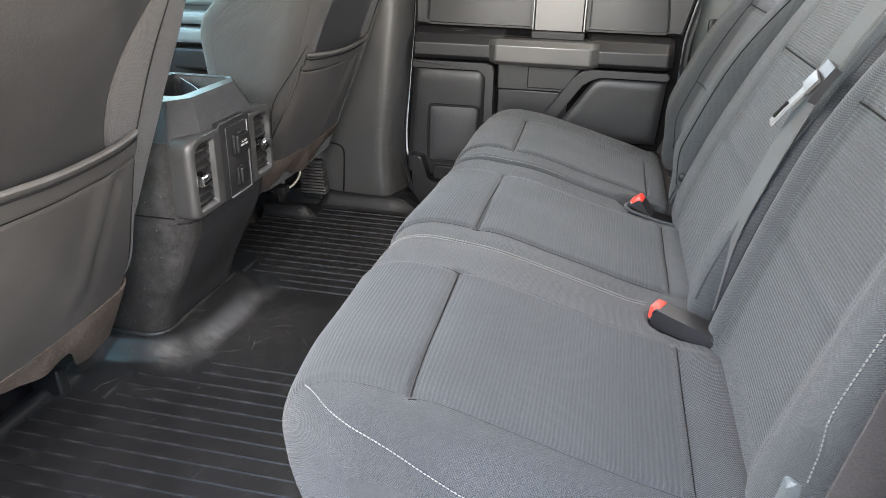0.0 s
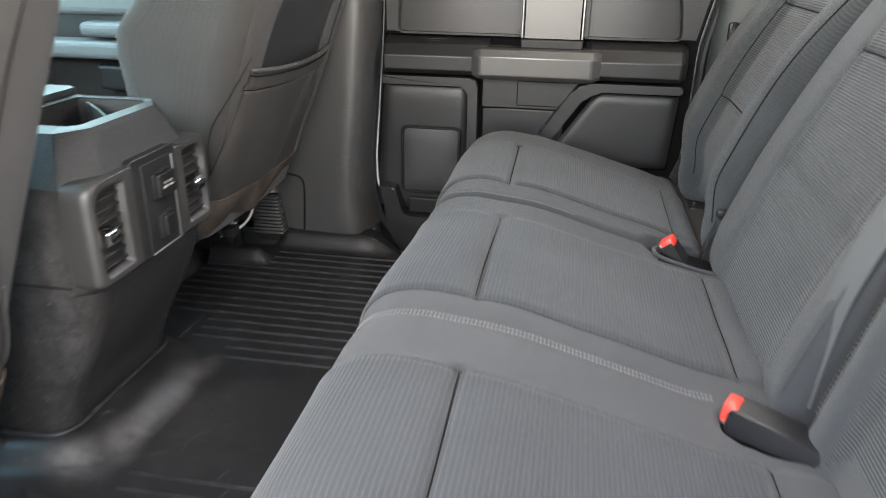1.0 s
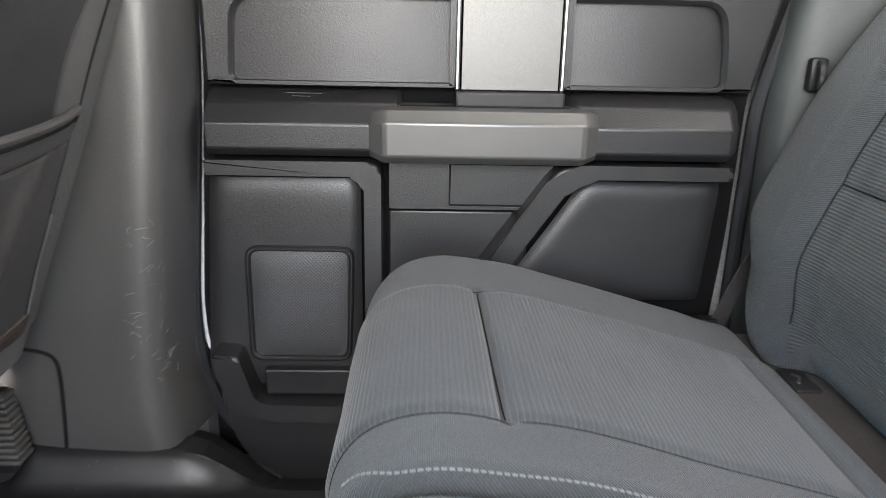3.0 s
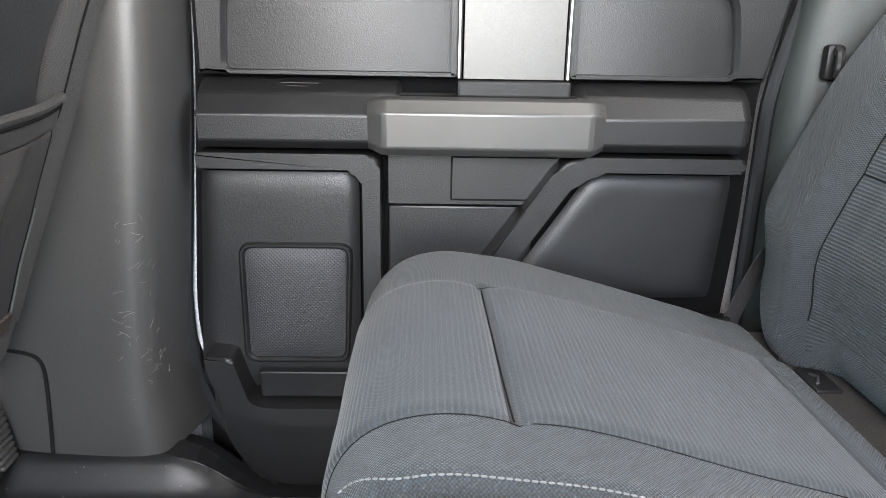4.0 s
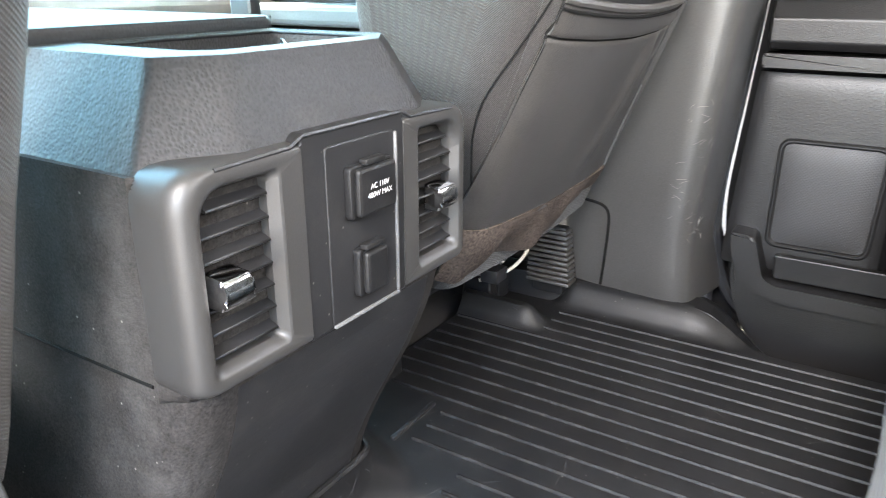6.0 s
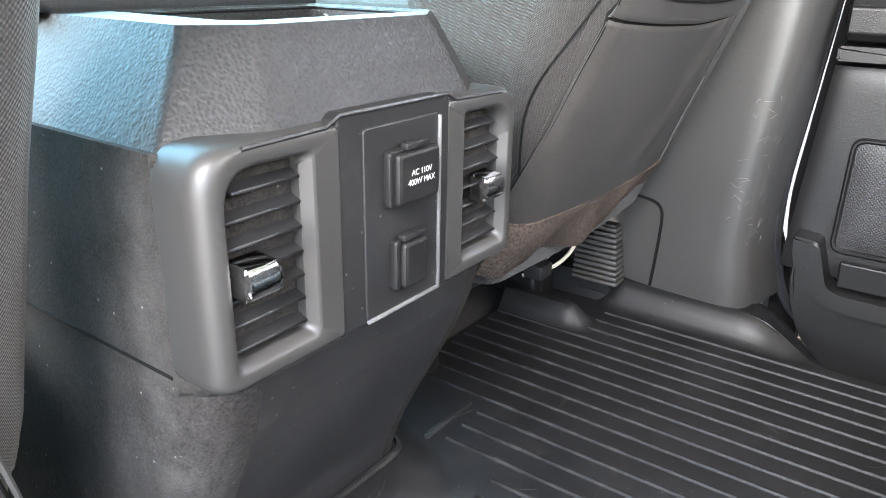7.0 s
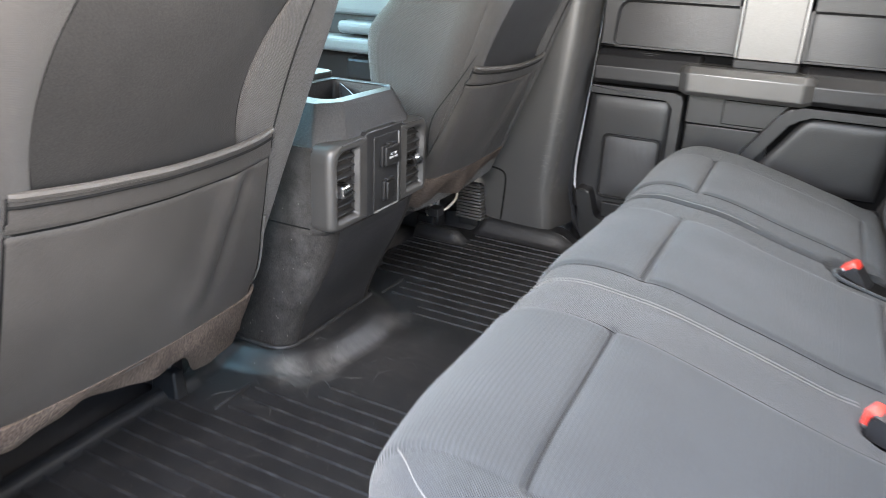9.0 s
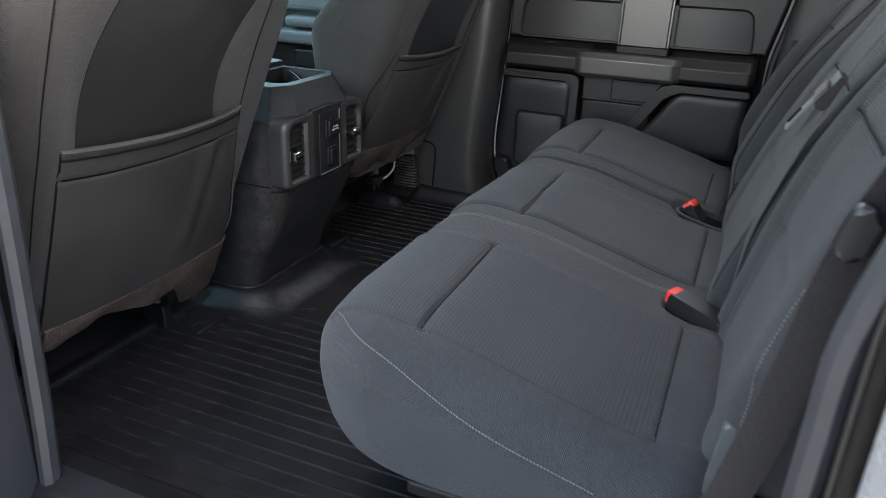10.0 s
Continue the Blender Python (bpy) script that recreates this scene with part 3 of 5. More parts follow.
    so = rounded([(-0.038 + dx, 0.346 + dz), (0.131 + dx, 0.346 + dz), (0.124 + dx, 0.153 + dz), (-0.038 + dx, 0.153 + dz)], 0.022, 6)
    si = rounded([(-0.030 + dx, 0.338 + dz), (0.123 + dx, 0.338 + dz), (0.116 + dx, 0.161 + dz), (-0.030 + dx, 0.161 + dz)], 0.016, 6)
    part("speaker_surround", bevelled_ring(so, si, "y", 2.668, 2.652, 0.003), TRIMDARK, d)
    part("speaker_grille", thick(sheet(20, 20, lambda u, v: Vector((-0.029 + dx + 0.148 * u, 2.659 - 0.006 * (1 - (2 * u - 1) ** 4) * (1 - (2 * v - 1) ** 4), 0.162 + dz + 0.175 * v))), 0.002), SPEAKER, d, "perforated speaker grille")
    # map pocket
    low = [(-0.080, 0.13), (-0.03, 0.07), (0.30, 0.062), (0.30, -0.11), (0.06, -0.10), (-0.050, -0.02), (-0.081, 0.07)]
    part("map_pocket", prism(rounded(low, [0.004, 0.02, 0.002, 0.002, 0.05, 0.05, 0.04], 6), "y", 2.684, 2.634, 0.006, 3), TRIM, d)
    rim = [(-0.086, 0.172), (-0.046, 0.169), (-0.024, 0.095), (-0.005, 0.086), (0.30, 0.083), (0.30, 0.054), (-0.005, 0.056), (-0.048, 0.075), (-0.080, 0.125)]
    part("pocket_rim", prism(rounded(rim, [0.004, 0.01, 0.03, 0.02, 0.002, 0.002, 0.03, 0.03, 0.03], 6), "y", 2.668, 2.612, 0.006, 4), TRIM, d)
    part("pocket_liner", prism(rounded([(-0.014, 0.132), (0.20, 0.132), (0.20, 0.088), (-0.012, 0.088)], 0.004, 3), "y", 2.66, 2.644, 0.003), TRIMDARK, d)
    # marks on top of the arm rest
    part("scuff", join(box(0.04, 0.09, 2.652, 2.655, 0.5672, 0.568, 0), box(0.05, 0.075, 2.643, 2.646, 0.5638, 0.5645, 0)), WORN, d, "pale scratches", smooth=False)
    # window frame and glass above
    part("window_frame", ring([(-0.115, 0.9), (0.80, 0.9), (0.86, 1.26), (-0.115, 1.26)], [(-0.08, 0.91), (0.76, 0.91), (0.81, 1.23), (-0.08, 1.23)], "y", 2.70, 2.75), TRIMDARK, d)
    part("window_pane", box(-0.08, 0.81, 2.723, 2.728, 0.9, 1.24, 0), CLEAR, d, "side window glass").visible_shadow = False
    return d


rear_door()


# ---- pillars, sills and seals on both sides; s = 1 far side, -1 near side ----
def at_side(y, s):
    return y if s > 0 else 2 * CY - y


def shift(s):
    """The body opening on the open side lies outside the closed door's edge."""
    return 0.0 if s > 0 else 1.0


def pillar_line(z):
    """The pillar trim's section at height z, from the seat round the ridge to the door."""
    lean = -0.152 + 0.045 * smoothstep(0.05, 0.75, z)
    line = [(-0.42, 2.60), (-0.36, 2.565), (lean - 0.12, 2.551), (lean - 0.05, 2.546), (lean - 0.022, 2.5465), (lean - 0.006, 2.551), (lean + 0.006, 2.563), (lean + 0.014, 2.605), (lean + 0.020, 2.68)]
    return spline([(a, b, 0) for a, b in line], 60)


def pillar_b(name, s, label):
    def f(u, v):
        z = 0.045 + 1.225 * v
        p = pillar_line(z)[round(u * 60)]
        if u > 0.6:
            p = p + Vector(((0.022 * (u - 0.6) / 0.4 + 0.008) * smoothstep(0.16, 0.045, z), 0, 0))
        dent = 0.004 * groove(z, 0.03, 0.03)
        yy = p.y + dent if s > 0 else 2.70 - (2.70 - p.y) * 0.35
        return Vector((p.x - (0.10 + 0.06 * smoothstep(0.7, 0.0, z)) * shift(s), at_side(yy, s), z))
    # Same trim both sides; the near one is coloured darker to offset its daylight.
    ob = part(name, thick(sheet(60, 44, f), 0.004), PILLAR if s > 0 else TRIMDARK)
    return tagged(ob, label, "pillar trim", kind="structure")


FARP = pillar_b("pillar_far", 1, "dark grey scuffed plastic door pillar trim")
part("cover_seam", tube(spline([(-0.34, 2.5535, 0.208), (-0.305, 2.5475, 0.205), (-0.289, 2.546, 0.195), (-0.284, 2.545, 0.17), (-0.287, 2.545, 0.10), (-0.291, 2.546, 0.05)], 40), 0.0026, 6), DARKTHREAD, FARP, "dark seam of the lower cover")
rng = random.Random(7)
bits = []


def on_pillar(k, z):
    """A point just proud of the pillar trim, k steps along its section."""
    line = pillar_line(z)
    i = min(max(int(k), 1), 58)
    p = line[i].lerp(line[i + 1], k - i)
    t = (line[i + 1] - line[i]).normalized()
    p = p + Vector((t.y, -t.x, 0)) * 0.0042
    return (p.x, p.y, z)


for n in range(85):
    k0, z0 = (rng.uniform(40, 48), rng.uniform(0.075, 0.20)) if n < 55 else (rng.uniform(37, 44), rng.uniform(0.2, 0.40))
    dk, dz, bow = rng.uniform(-2.2, 2.2), rng.uniform(-0.011, 0.013), rng.uniform(-0.5, 0.5)
    bits.append(tube([on_pillar(k0 + dk * q + bow * math.sin(3.1 * q), z0 + dz * q) for q in (0, 0.25, 0.5, 0.75, 1)], rng.uniform(0.00015, 0.00034), 4))
part("scratch_wear", join(*bits), SCRATCH, FARP, "pale scratches")["kind"] = "stuff"
pillar_b("pillar_near", -1, "plastic pillar trim beside the open doorway, coloured dark against the daylight")


def seal(name, s):
    y = at_side(2.678, s)
    pts = [(-0.088, y, 1.18), (-0.090, y, 0.9), (-0.098, y, 0.6), (-0.113, y, 0.4), (-0.127, y, 0.22), (-0.115, y, 0.1), (-0.07, y, 0.01), (0.03, y, -0.035), (0.3, y, -0.04), (0.62, y, -0.04), (0.72, y, 0.0), (0.730, y, 0.2), (0.732, y, 0.45), (0.736, y, 0.57), (0.770, y, 0.72), (0.81, y, 0.9), (0.85, y, 1.18)]
    if s < 0:
        pts = [(-0.185, y, 1.18), (-0.19, y, 0.6), (-0.208, y, 0.2), (-0.225, y, -0.05), (-0.20, y, -0.19)] + [(x + 0.07 * (x > 0.32), y, min(z, z * 1.15 - 0.15)) if z < 0.1 else (x + 0.07, y, z) for x, q, z in pts[7:]]
    part(name, tube(spline(pts, 120), 0.011 + 0.005 * shift(s), 8), SEAL if s > 0 else SEALGREY, None)
    tagged(bpy.data.objects[name], "black rubber door seal along the opening", "door seal", kind="structure")


seal("seal_far", 1)
seal("seal_near", -1)


def sill(name, s, label):
    """Door sill: a raised kick plate beside the pillar that drops away under the door."""
    prof = ((2.53, 0.0), (2.545, 0.044), (2.58, 0.05), (2.62, 0.036), (2.66, -0.02), (2.72, -0.05), (2.72, -0.12), (2.53, -0.12))

    def f(u, v):
        x = -0.5 + 1.45 * u
        y, z = prof[round(v * 8) % 8]
        if s > 0 and z > -0.1:
            k = smoothstep(-0.115, 0.02, x)
            z = z + (min(z, 0.0) - 0.055 * (y - 2.51) / 0.11 - z) * k
        return Vector((x, at_side(y, s) - 0.075 * shift(s), z))
    bm = sheet(60, 8, f)
    bmesh.ops.remove_doubles(bm, verts=bm.verts, dist=1e-6)
    bmesh.ops.holes_fill(bm, edges=[e for e in bm.edges if e.is_boundary], sides=0)
    return tagged(part(name, bm, TRIMDARK), label, "sill", kind="structure")


sill("sill_far", 1, "dark plastic sill plate along the floor")
sill("sill_near", -1, "dark plastic sill plate of the open doorway")


def pillar_c(name, s, label):
    line = [(0.745, 2.70), (0.752, 2.66), (0.775, 2.64), (0.83, 2.625), (0.92, 2.60), (1.0, 2.58)]

    def f(u, v):
        z = 0.0 + 1.27 * v
        p = spline([(a, b, 0) for a, b in line], 20)[round(u * 20)]
        off = 0.10 * smoothstep(0.55, 1.2, z)
        return Vector((p.x + off * (1 - u) + 0.07 * shift(s), at_side(p.y, s), z))
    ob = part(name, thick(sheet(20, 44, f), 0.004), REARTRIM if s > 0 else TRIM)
    return tagged(ob, label, "pillar trim", kind="structure")


pillar_c("pillar_rear_far", 1, "grey plastic rear pillar trim behind the seat")
pillar_c("pillar_rear_near", -1, "dark rear pillar trim beside the open doorway")
for nm, s in (("far", 1), ("near", -1)):
    ya, yb = sorted((at_side(2.68, s), at_side(2.80, s)))
    k = shift(s)
    for tail, bm in (("front", box(-0.36, -0.125 - 0.11 * k, ya, yb, -0.25, 1.3, 0.01)), ("rear", box(0.80 + 0.04 * k, 1.1, ya, yb, -0.25, 1.3, 0.012)), ("roof", box(-0.36, 1.1, ya, yb, 1.30, 1.36, 0.01)), ("rocker", box(-0.36, 1.1, ya, yb, -0.25, -0.09, 0.01))):
        dark = nm == "near" and tail == "front"
        tagged(part("body_" + tail + "_" + nm, bm, SEALGREY if dark else PAINT), "dark rubber-lined cab body edge" if dark else "pale painted cab body round the door opening", "truck body", kind="structure")
tagged(part("body_skin_far", box(-1.5, 1.1, 2.80, 2.83, -0.25, 0.9, 0.004), PAINT), "pale painted outer door skin", "truck body", kind="structure")
tagged(part("jamb_far", box(-0.20, -0.07, 2.745, 2.80, -0.2, 1.2, 0.004), TRIMDARK), "dark door jamb behind the seal", "door jamb", kind="structure")

# coat hook on the far rear pillar
hk = thing("cargo_hook", (0.785, 2.61, 0.60), "small dark plastic hook on the pillar trim", "hook")
part("hook_base", box(0.772, 0.798, 2.612, 2.63, 0.585, 0.632, 0.006), TRIMDARK, hk)
part("hook_arm", tube(spline([(0.785, 2.614, 0.625), (0.78, 2.595, 0.62), (0.776, 2.585, 0.605), (0.778, 2.59, 0.592)], 12), 0.006), GUNMETAL, hk)


# ---- far front door, seen between the front seats ----
def front_door(s):
    d = thing("front_door", (-0.9, at_side(2.72, s), -0.02), "front truck door with grey arm rest and dark lower trim", "door")
    def yb(a, b):
        a, b = at_side(a, s), at_side(b, s)
        return min(a, b), max(a, b)
    part("trim_base", box(-1.45, -0.38, *yb(2.67, 2.72), -0.02, 0.82, 0.01), TRIM, d)
    part("shell", box(-1.5, -0.37, *yb(2.72, 2.79), -0.2, 0.82, 0.01), PAINT, d, "white painted door shell")
    # Pale blue-grey on the next three parts imitates windscreen light reflected there.
    part("armrest", box(-1.2, -0.42, *yb(2.585, 2.68), 0.488, 0.536, 0.014, 3), PALE, d, "satin arm rest toned pale grey as if reflecting the windscreen")
    part("armrest_pad", box(-0.93, -0.44, *yb(2.60, 2.68), 0.545, 0.585, 0.016, 3), PALE, d)
    part("upper_panel", box(-1.3, -0.44, *yb(2.64, 2.68), 0.60, 0.815, 0.02, 3), PALE, d)
    part("pull_cup", box(-0.90, -0.62, *yb(2.61, 2.68), 0.40, 0.47, 0.01), TRIMDARK, d)
    part("door_pocket", box(-1.35, -0.45, *yb(2.60, 2.68), 0.02, 0.2, 0.02, 3), TRIM, d)
    part("window_frame", ring([(-1.5, 0.82), (-0.37, 0.82), (-0.37, 1.27), (-1.0, 1.27)], [(-1.4, 0.83), (-0.42, 0.83), (-0.42, 1.24), (-1.0, 1.24)], "y", *yb(2.70, 2.75)), TRIMDARK, d)
    part("window_pane", prism([(-1.42, 0.82), (-0.41, 0.82), (-0.41, 1.25), (-0.99, 1.25)], "y", *yb(2.723, 2.728), 0), TEALGLASS, d, "teal tinted side glass").visible_shadow = False
    return d


front_door(1)
front_door(-1)

dash = thing("dashboard", (-1.35, CY, 0.0), "dark moulded dashboard across the cab", "dashboard")
part("panel", prism(rounded([(-1.5, 0.2), (-1.22, 0.28), (-1.16, 0.42), (-1.17, 0.56), (-1.26, 0.64), (-1.5, 0.66)], 0.04, 5), "y", 0.96, 2.65, 0.01), TRIMDARK, dash)
part("centre_stack", box(-1.2, -1.10, 1.6, 1.97, 0.30, 0.58, 0.02, 3), GUNMETAL, dash)
part("footwell", box(-1.5, -1.3, 0.96, 2.65, -0.014, 0.22, 0.02), CARPET, dash)


# ---- rubber floor mat ----
def mat_height(x, y):
    q = math.sqrt((abs(x + 0.52) / 0.265) ** 2.6 + (abs(y - 1.765) / 0.235) ** 2.6)
    z = 0.030 * smoothstep(1.05, 0.72, q)
    far = smoothstep(-0.335, -0.385, x)
    z += 0.046 * smoothstep(2.503, 2.545, y) * (1 - far) * (1 - 0.9 * smoothstep(-0.13, 0.0, x))
    z += 0.036 * far * smoothstep(2.378, 2.412, y) * smoothstep(2.462, 2.425, y)
    if y < 1.60:
        step = 0.016 * (y < 1.42) + 0.010 * (1.47 < y < 1.56)
        z += 0.014 * smoothstep(-0.455 - step, -0.475 - step, x) * smoothstep(-0.512 - step, -0.496 - step, x) * smoothstep(1.60, 1.56, y)
    z += 0.022 * smoothstep(0.962, 0.94, y)
    return z


mt = thing("floor_mat", (-0.05, 1.76, 0.0), "black ribbed rubber floor mat with dusty scuffs", "floor mat")


def liner(u, v):
    """Upper side for u below a half, underside beyond it."""
    x = -0.506 + 1.066 * (2 * u if u < 0.5 else 2 - 2 * u)
    y = 0.93 + (1.62 - 0.036 * smoothstep(-0.10, 0.03, x)) * v
    return Vector((x, y, mat_height(x, y) - (0.004 if u >= 0.5 else 0.0)))


MATTOP = scuffed(surface("mat_rubber_scuffed", (0.0068, 0.0070, 0.0076), 0.40, grain=700, bump=0.3, vary=0.3, stain=8, dust=0.06, dist=0.0008, mottle=0.3, crumbs=0.4, spec=0.55), (((-0.350, -0.165, 0), (0.08, 0.06), 0.34), ((-0.305, -0.10, 0), (0.05, 0.09), 0.36), ((-0.290, 0.02, 0), (0.04, 0.13), 0.25), ((-0.295, 0.14, 0), (0.045, 0.08), 0.25), ((-0.22, -0.02, 0), (0.18, 0.24), 0.10)))
part("liner", sheet(260, 196, liner, closed=True), MATTOP, mt)


def rib_mesh(length):
    sec = [(-0.0031, 0.0), (-0.0012, 0.0040), (0.0012, 0.0040), (0.0031, 0.0)]
    bm = prism(sec, "x", -length / 2, length / 2, 0)
    me = bpy.data.meshes.new("rib")
    bmesh.ops.recalc_face_normals(bm, faces=bm.faces)
    bm.to_mesh(me)
    bm.free()
    me.materials.append(RIBRUBBER)
    return me


RIBS = {}


def rib(x0, x1, y):
    key = round(x1 - x0, 3)
    if key not in RIBS:
        RIBS[key] = rib_mesh(key)
    ob = new("rib", RIBS[key])
    ob.parent = mt
    ob.location = Vector(((x0 + x1) / 2, y, -0.0008)) - Vector(mt.location)


PITCH = 0.0365
for k in range(16):
    y = 2.488 - k * PITCH
    rib(-0.345 if y > 2.44 else -0.50 if y > 2.11 else -0.355 if y > 1.98 else -0.262, 0.5, y)
for k in range(17):
    y = 1.578 - k * PITCH
    rib(-0.236 if y > 1.515 else -0.36 if y > 1.40 else -0.50, 0.5, y)
for y0, y1 in ((1.995, 2.10), (1.41, 1.505)):
    part("mat_bead", box(-0.380, -0.372, y0, y1, -0.001, 0.005, 0.002), RUBBER, mt)


# fine scratches worn into the mat
rng = random.Random(21)
bits = []
for k in range(150):
    x0, y0, a = rng.uniform(-0.42, 0.12), rng.uniform(1.0, 2.46), rng.uniform(0, math.pi)
    if k < 60:
        x0, y0, a = rng.gauss(-0.25, 0.05), rng.gauss(1.68, 0.12), rng.gauss(1.9, 0.5)
    ln, bend = rng.uniform(0.008, 0.05), rng.uniform(-0.3, 0.3)
    pts = []
    for q in (0.0, 0.5, 1.0):
        x, y = x0 + ln * q * math.cos(a + bend * q), y0 + ln * q * math.sin(a + bend * q)
        pts.append((x, y, mat_height(x, y) + 0.0002))
    bits.append(tube(pts, 0.00018 if k % 3 else 0.0003, 3))
part("surface_wear", join(*bits), WORN, mt, "pale fine scratches")["kind"] = "stuff"


# ---- centre console ----
KY = 1.775


scuffed(DUSTY, [((0.295, -0.176, 0.03), (0.055, 0.09), 0.20), ((0.24, -0.172, -0.05), (0.06, 0.08), 0.10)])


def vent_frame(sy, fx):
    """Moulded vent surround: bevelled opening, rounded outer end that turns back along the side."""
    bm = bmesh.new()
    loops = []

    def opening(g, x):
        p = rounded([(sy(-0.034 - g), 0.330 - g), (sy(0.030 + g), 0.330 - g), (sy(0.030 + g), 0.456 + g), (sy(-0.034 - g), 0.456 + g)], [0.006, 0.008, 0.028, 0.006], 8)
        loops.append([bm.verts.new((x, q[0], q[1])) for q in p])
    opening(0.0, -0.270)
    opening(0.0, fx - 0.010)
    opening(0.0042, fx - 0.0012)
    opening(0.0062, fx)

    def rim(out, edge, x):
        p = rounded([(sy(-0.062), 0.3125 + edge), (sy(0.0515 - out), 0.3125 + edge), (sy(0.0515 - out), 0.474 - edge), (sy(-0.062), 0.474 - edge)], [0.003, 0.012, 0.030, 0.003], 8)
        loops.append([bm.verts.new((x, q[0], q[1])) for q in p])
    for k in range(8):
        a = math.pi / 2 * k / 7
        rim(0.0125 * (1 - math.sin(a)), 0.004 * (1 - math.sin(a)), fx - 0.0165 * (1 - math.cos(a)))
    rim(0.0, 0.0, -0.284)
    for A, B in zip(loops, loops[1:]):
        n = len(A)
        for i in range(n):
            bm.faces.new((A[i], A[(i + 1) % n], B[(i + 1) % n], B[i]))
    return bm


def console():
    c = thing("centre_console", (-0.6, KY, 0.03), "black grained centre console with rear air vents and sockets", "console")

    # pedestal
    def ped(u, v):
        z = 0.022 + 0.292 * v
        s = smoothstep(-0.1, 1.05, v)
        xr = -0.372 + 0.118 * s
        hw = 0.168 + 0.0065 * v
        poly = rounded([(-0.95, -hw), (xr, -hw), (xr, hw), (-0.95, hw)], [0.01, 0.045, 0.045, 0.01], 6)
        k = round(u * len(poly)) % len(poly)
        return Vector((poly[k].x, KY + poly[k].y, z))
    bm = sheet(28, 18, ped, closed=True)
    for f in bm.faces:
        mid = f.calc_center_median()
        f.material_index = 1 if abs(mid.y - KY) > 0.130 else 0
    part("pedestal", bm, [LOWCON, DUSTY], c, "dusty dark plastic and felt pedestal")
    lip = [(-0.62, -0.176), (-0.36, -0.176), (-0.36, 0.176), (-0.62, 0.176)]
    lip = [Vector((p.x, KY + p.y, mat_height(p.x, KY + p.y) + 0.002)) for p in rounded(lip, [0.01, 0.055, 0.055, 0.01], 8)]
    part("mat_lip", tube(lip, 0.0045, 6), RIBRUBBER, mt, "raised rubber lip round the console")
    mid_poly = rounded([(-0.95, KY - 0.176), (-0.256, KY - 0.176), (-0.256, KY + 0.176), (-0.95, KY + 0.176)], [0.01, 0.03, 0.03, 0.01], 6)
    part("body", prism(mid_poly, "z", 0.300, 0.466, 0.010, 4), DUSTY, c, "dusty felt-lined console side")

    for s in (-1, 1):
        part("side_seam", tube([(-0.90, KY + s * 0.1763, 0.312), (-0.5, KY + s * 0.1763, 0.312), (-0.29, KY + s * 0.1763, 0.3125)], 0.0016, 5), DARKTHREAD, c)
    # leather-grained top block with an open tray
    def octo(hw, xr, ch):
        return [(-0.95, -hw), (xr - ch * 0.62, -hw), (xr, -hw + ch), (xr, hw - ch), (xr - ch * 0.62, hw), (-0.95, hw)]
    lo, hi = octo(0.172, -0.248, 0.056), octo(0.136, -0.274, 0.046)
    tr = [(-0.445, -0.085), (-0.322, -0.085), (-0.306, -0.070), (-0.306, 0.112), (-0.318, 0.125), (-0.445, 0.125)]
    bm = bmesh.new()
    sg = [0.004, 0.006, 0.006, 0.006, 0.006, 0.004]
    L0 = [Vector((p.x, KY + p.y, 0.464)) for p in rounded(lo, sg, 4)]
    L1 = [Vector((p.x, KY + p.y, 0.528)) for p in rounded(hi, sg, 4)]
    L2 = [Vector((p.x * 0.985 - 0.0086, KY + p.y * 0.97, 0.536)) for p in rounded(hi, sg, 4)]
    rim = [Vector((p.x, KY + p.y, 0.537)) for p in rounded([(x - (0.008 if x < -0.4 else -0.006), y + (0.008 if y > 0 else -0.008)) for x, y in tr], 0.008, 4)]
    T0 = [Vector((p.x, KY + p.y, 0.533)) for p in rounded(tr, 0.008, 4)]
    T1 = [Vector((p.x * 0.97 - 0.012, KY + p.y * 0.93 + 0.001, 0.47)) for p in rounded(tr, 0.008, 4)]
    loops = [[bm.verts.new(p) for p in ring_] for ring_ in (L0, L1, L2, rim, T0, T1)]
    n = len(L0)
    for A, B in zip(loops, loops[1:]):
        for i in range(n):
            bm.faces.new((A[i], A[(i + 1) % n], B[(i + 1) % n], B[i]))
    bm.faces.new(loops[-1])
    part("top_block", bm, GRAINED, c, "leather-grained black top")
    part("tray_rim", tube([p + Vector((0, 0, 0.001)) for p in T0 + T0[:1]], 0.0016, 6), TRIMDARK, c)
    part("cup_well", thick(sheet(24, 6, lambda u, v: Vector((-0.372 + 0.052 * math.cos(-0.4 + 4.2 * u), KY + 0.065 + 0.052 * math.sin(-1.9 + 4.2 * u) * 0.98, 0.474 + 0.055 * v))), 0.002), TRIMDARK, c, "curved cup holder wall")
    part("tray_divider", thick(sheet(10, 4, lambda u, v: Vector((-0.44 + 0.11 * u, KY - 0.02 + 0.03 * math.sin(2.2 * u), 0.476 + (0.036 - 0.022 * u * u) * v))), 0.004), BLACK, c, "dark plastic tray divider")
    lid = rounded([(-0.93, -0.148), (-0.468, -0.148), (-0.458, -0.138), (-0.458, 0.138), (-0.468, 0.148), (-0.93, 0.148)], 0.015, 4)
    part("lid", prism([(p.x, KY + p.y) for p in lid], "z", 0.5360, 0.549, 0.006, 3), LIDSKIN, c, "soft black arm rest lid")

    # vent panel
    FX = -0.238
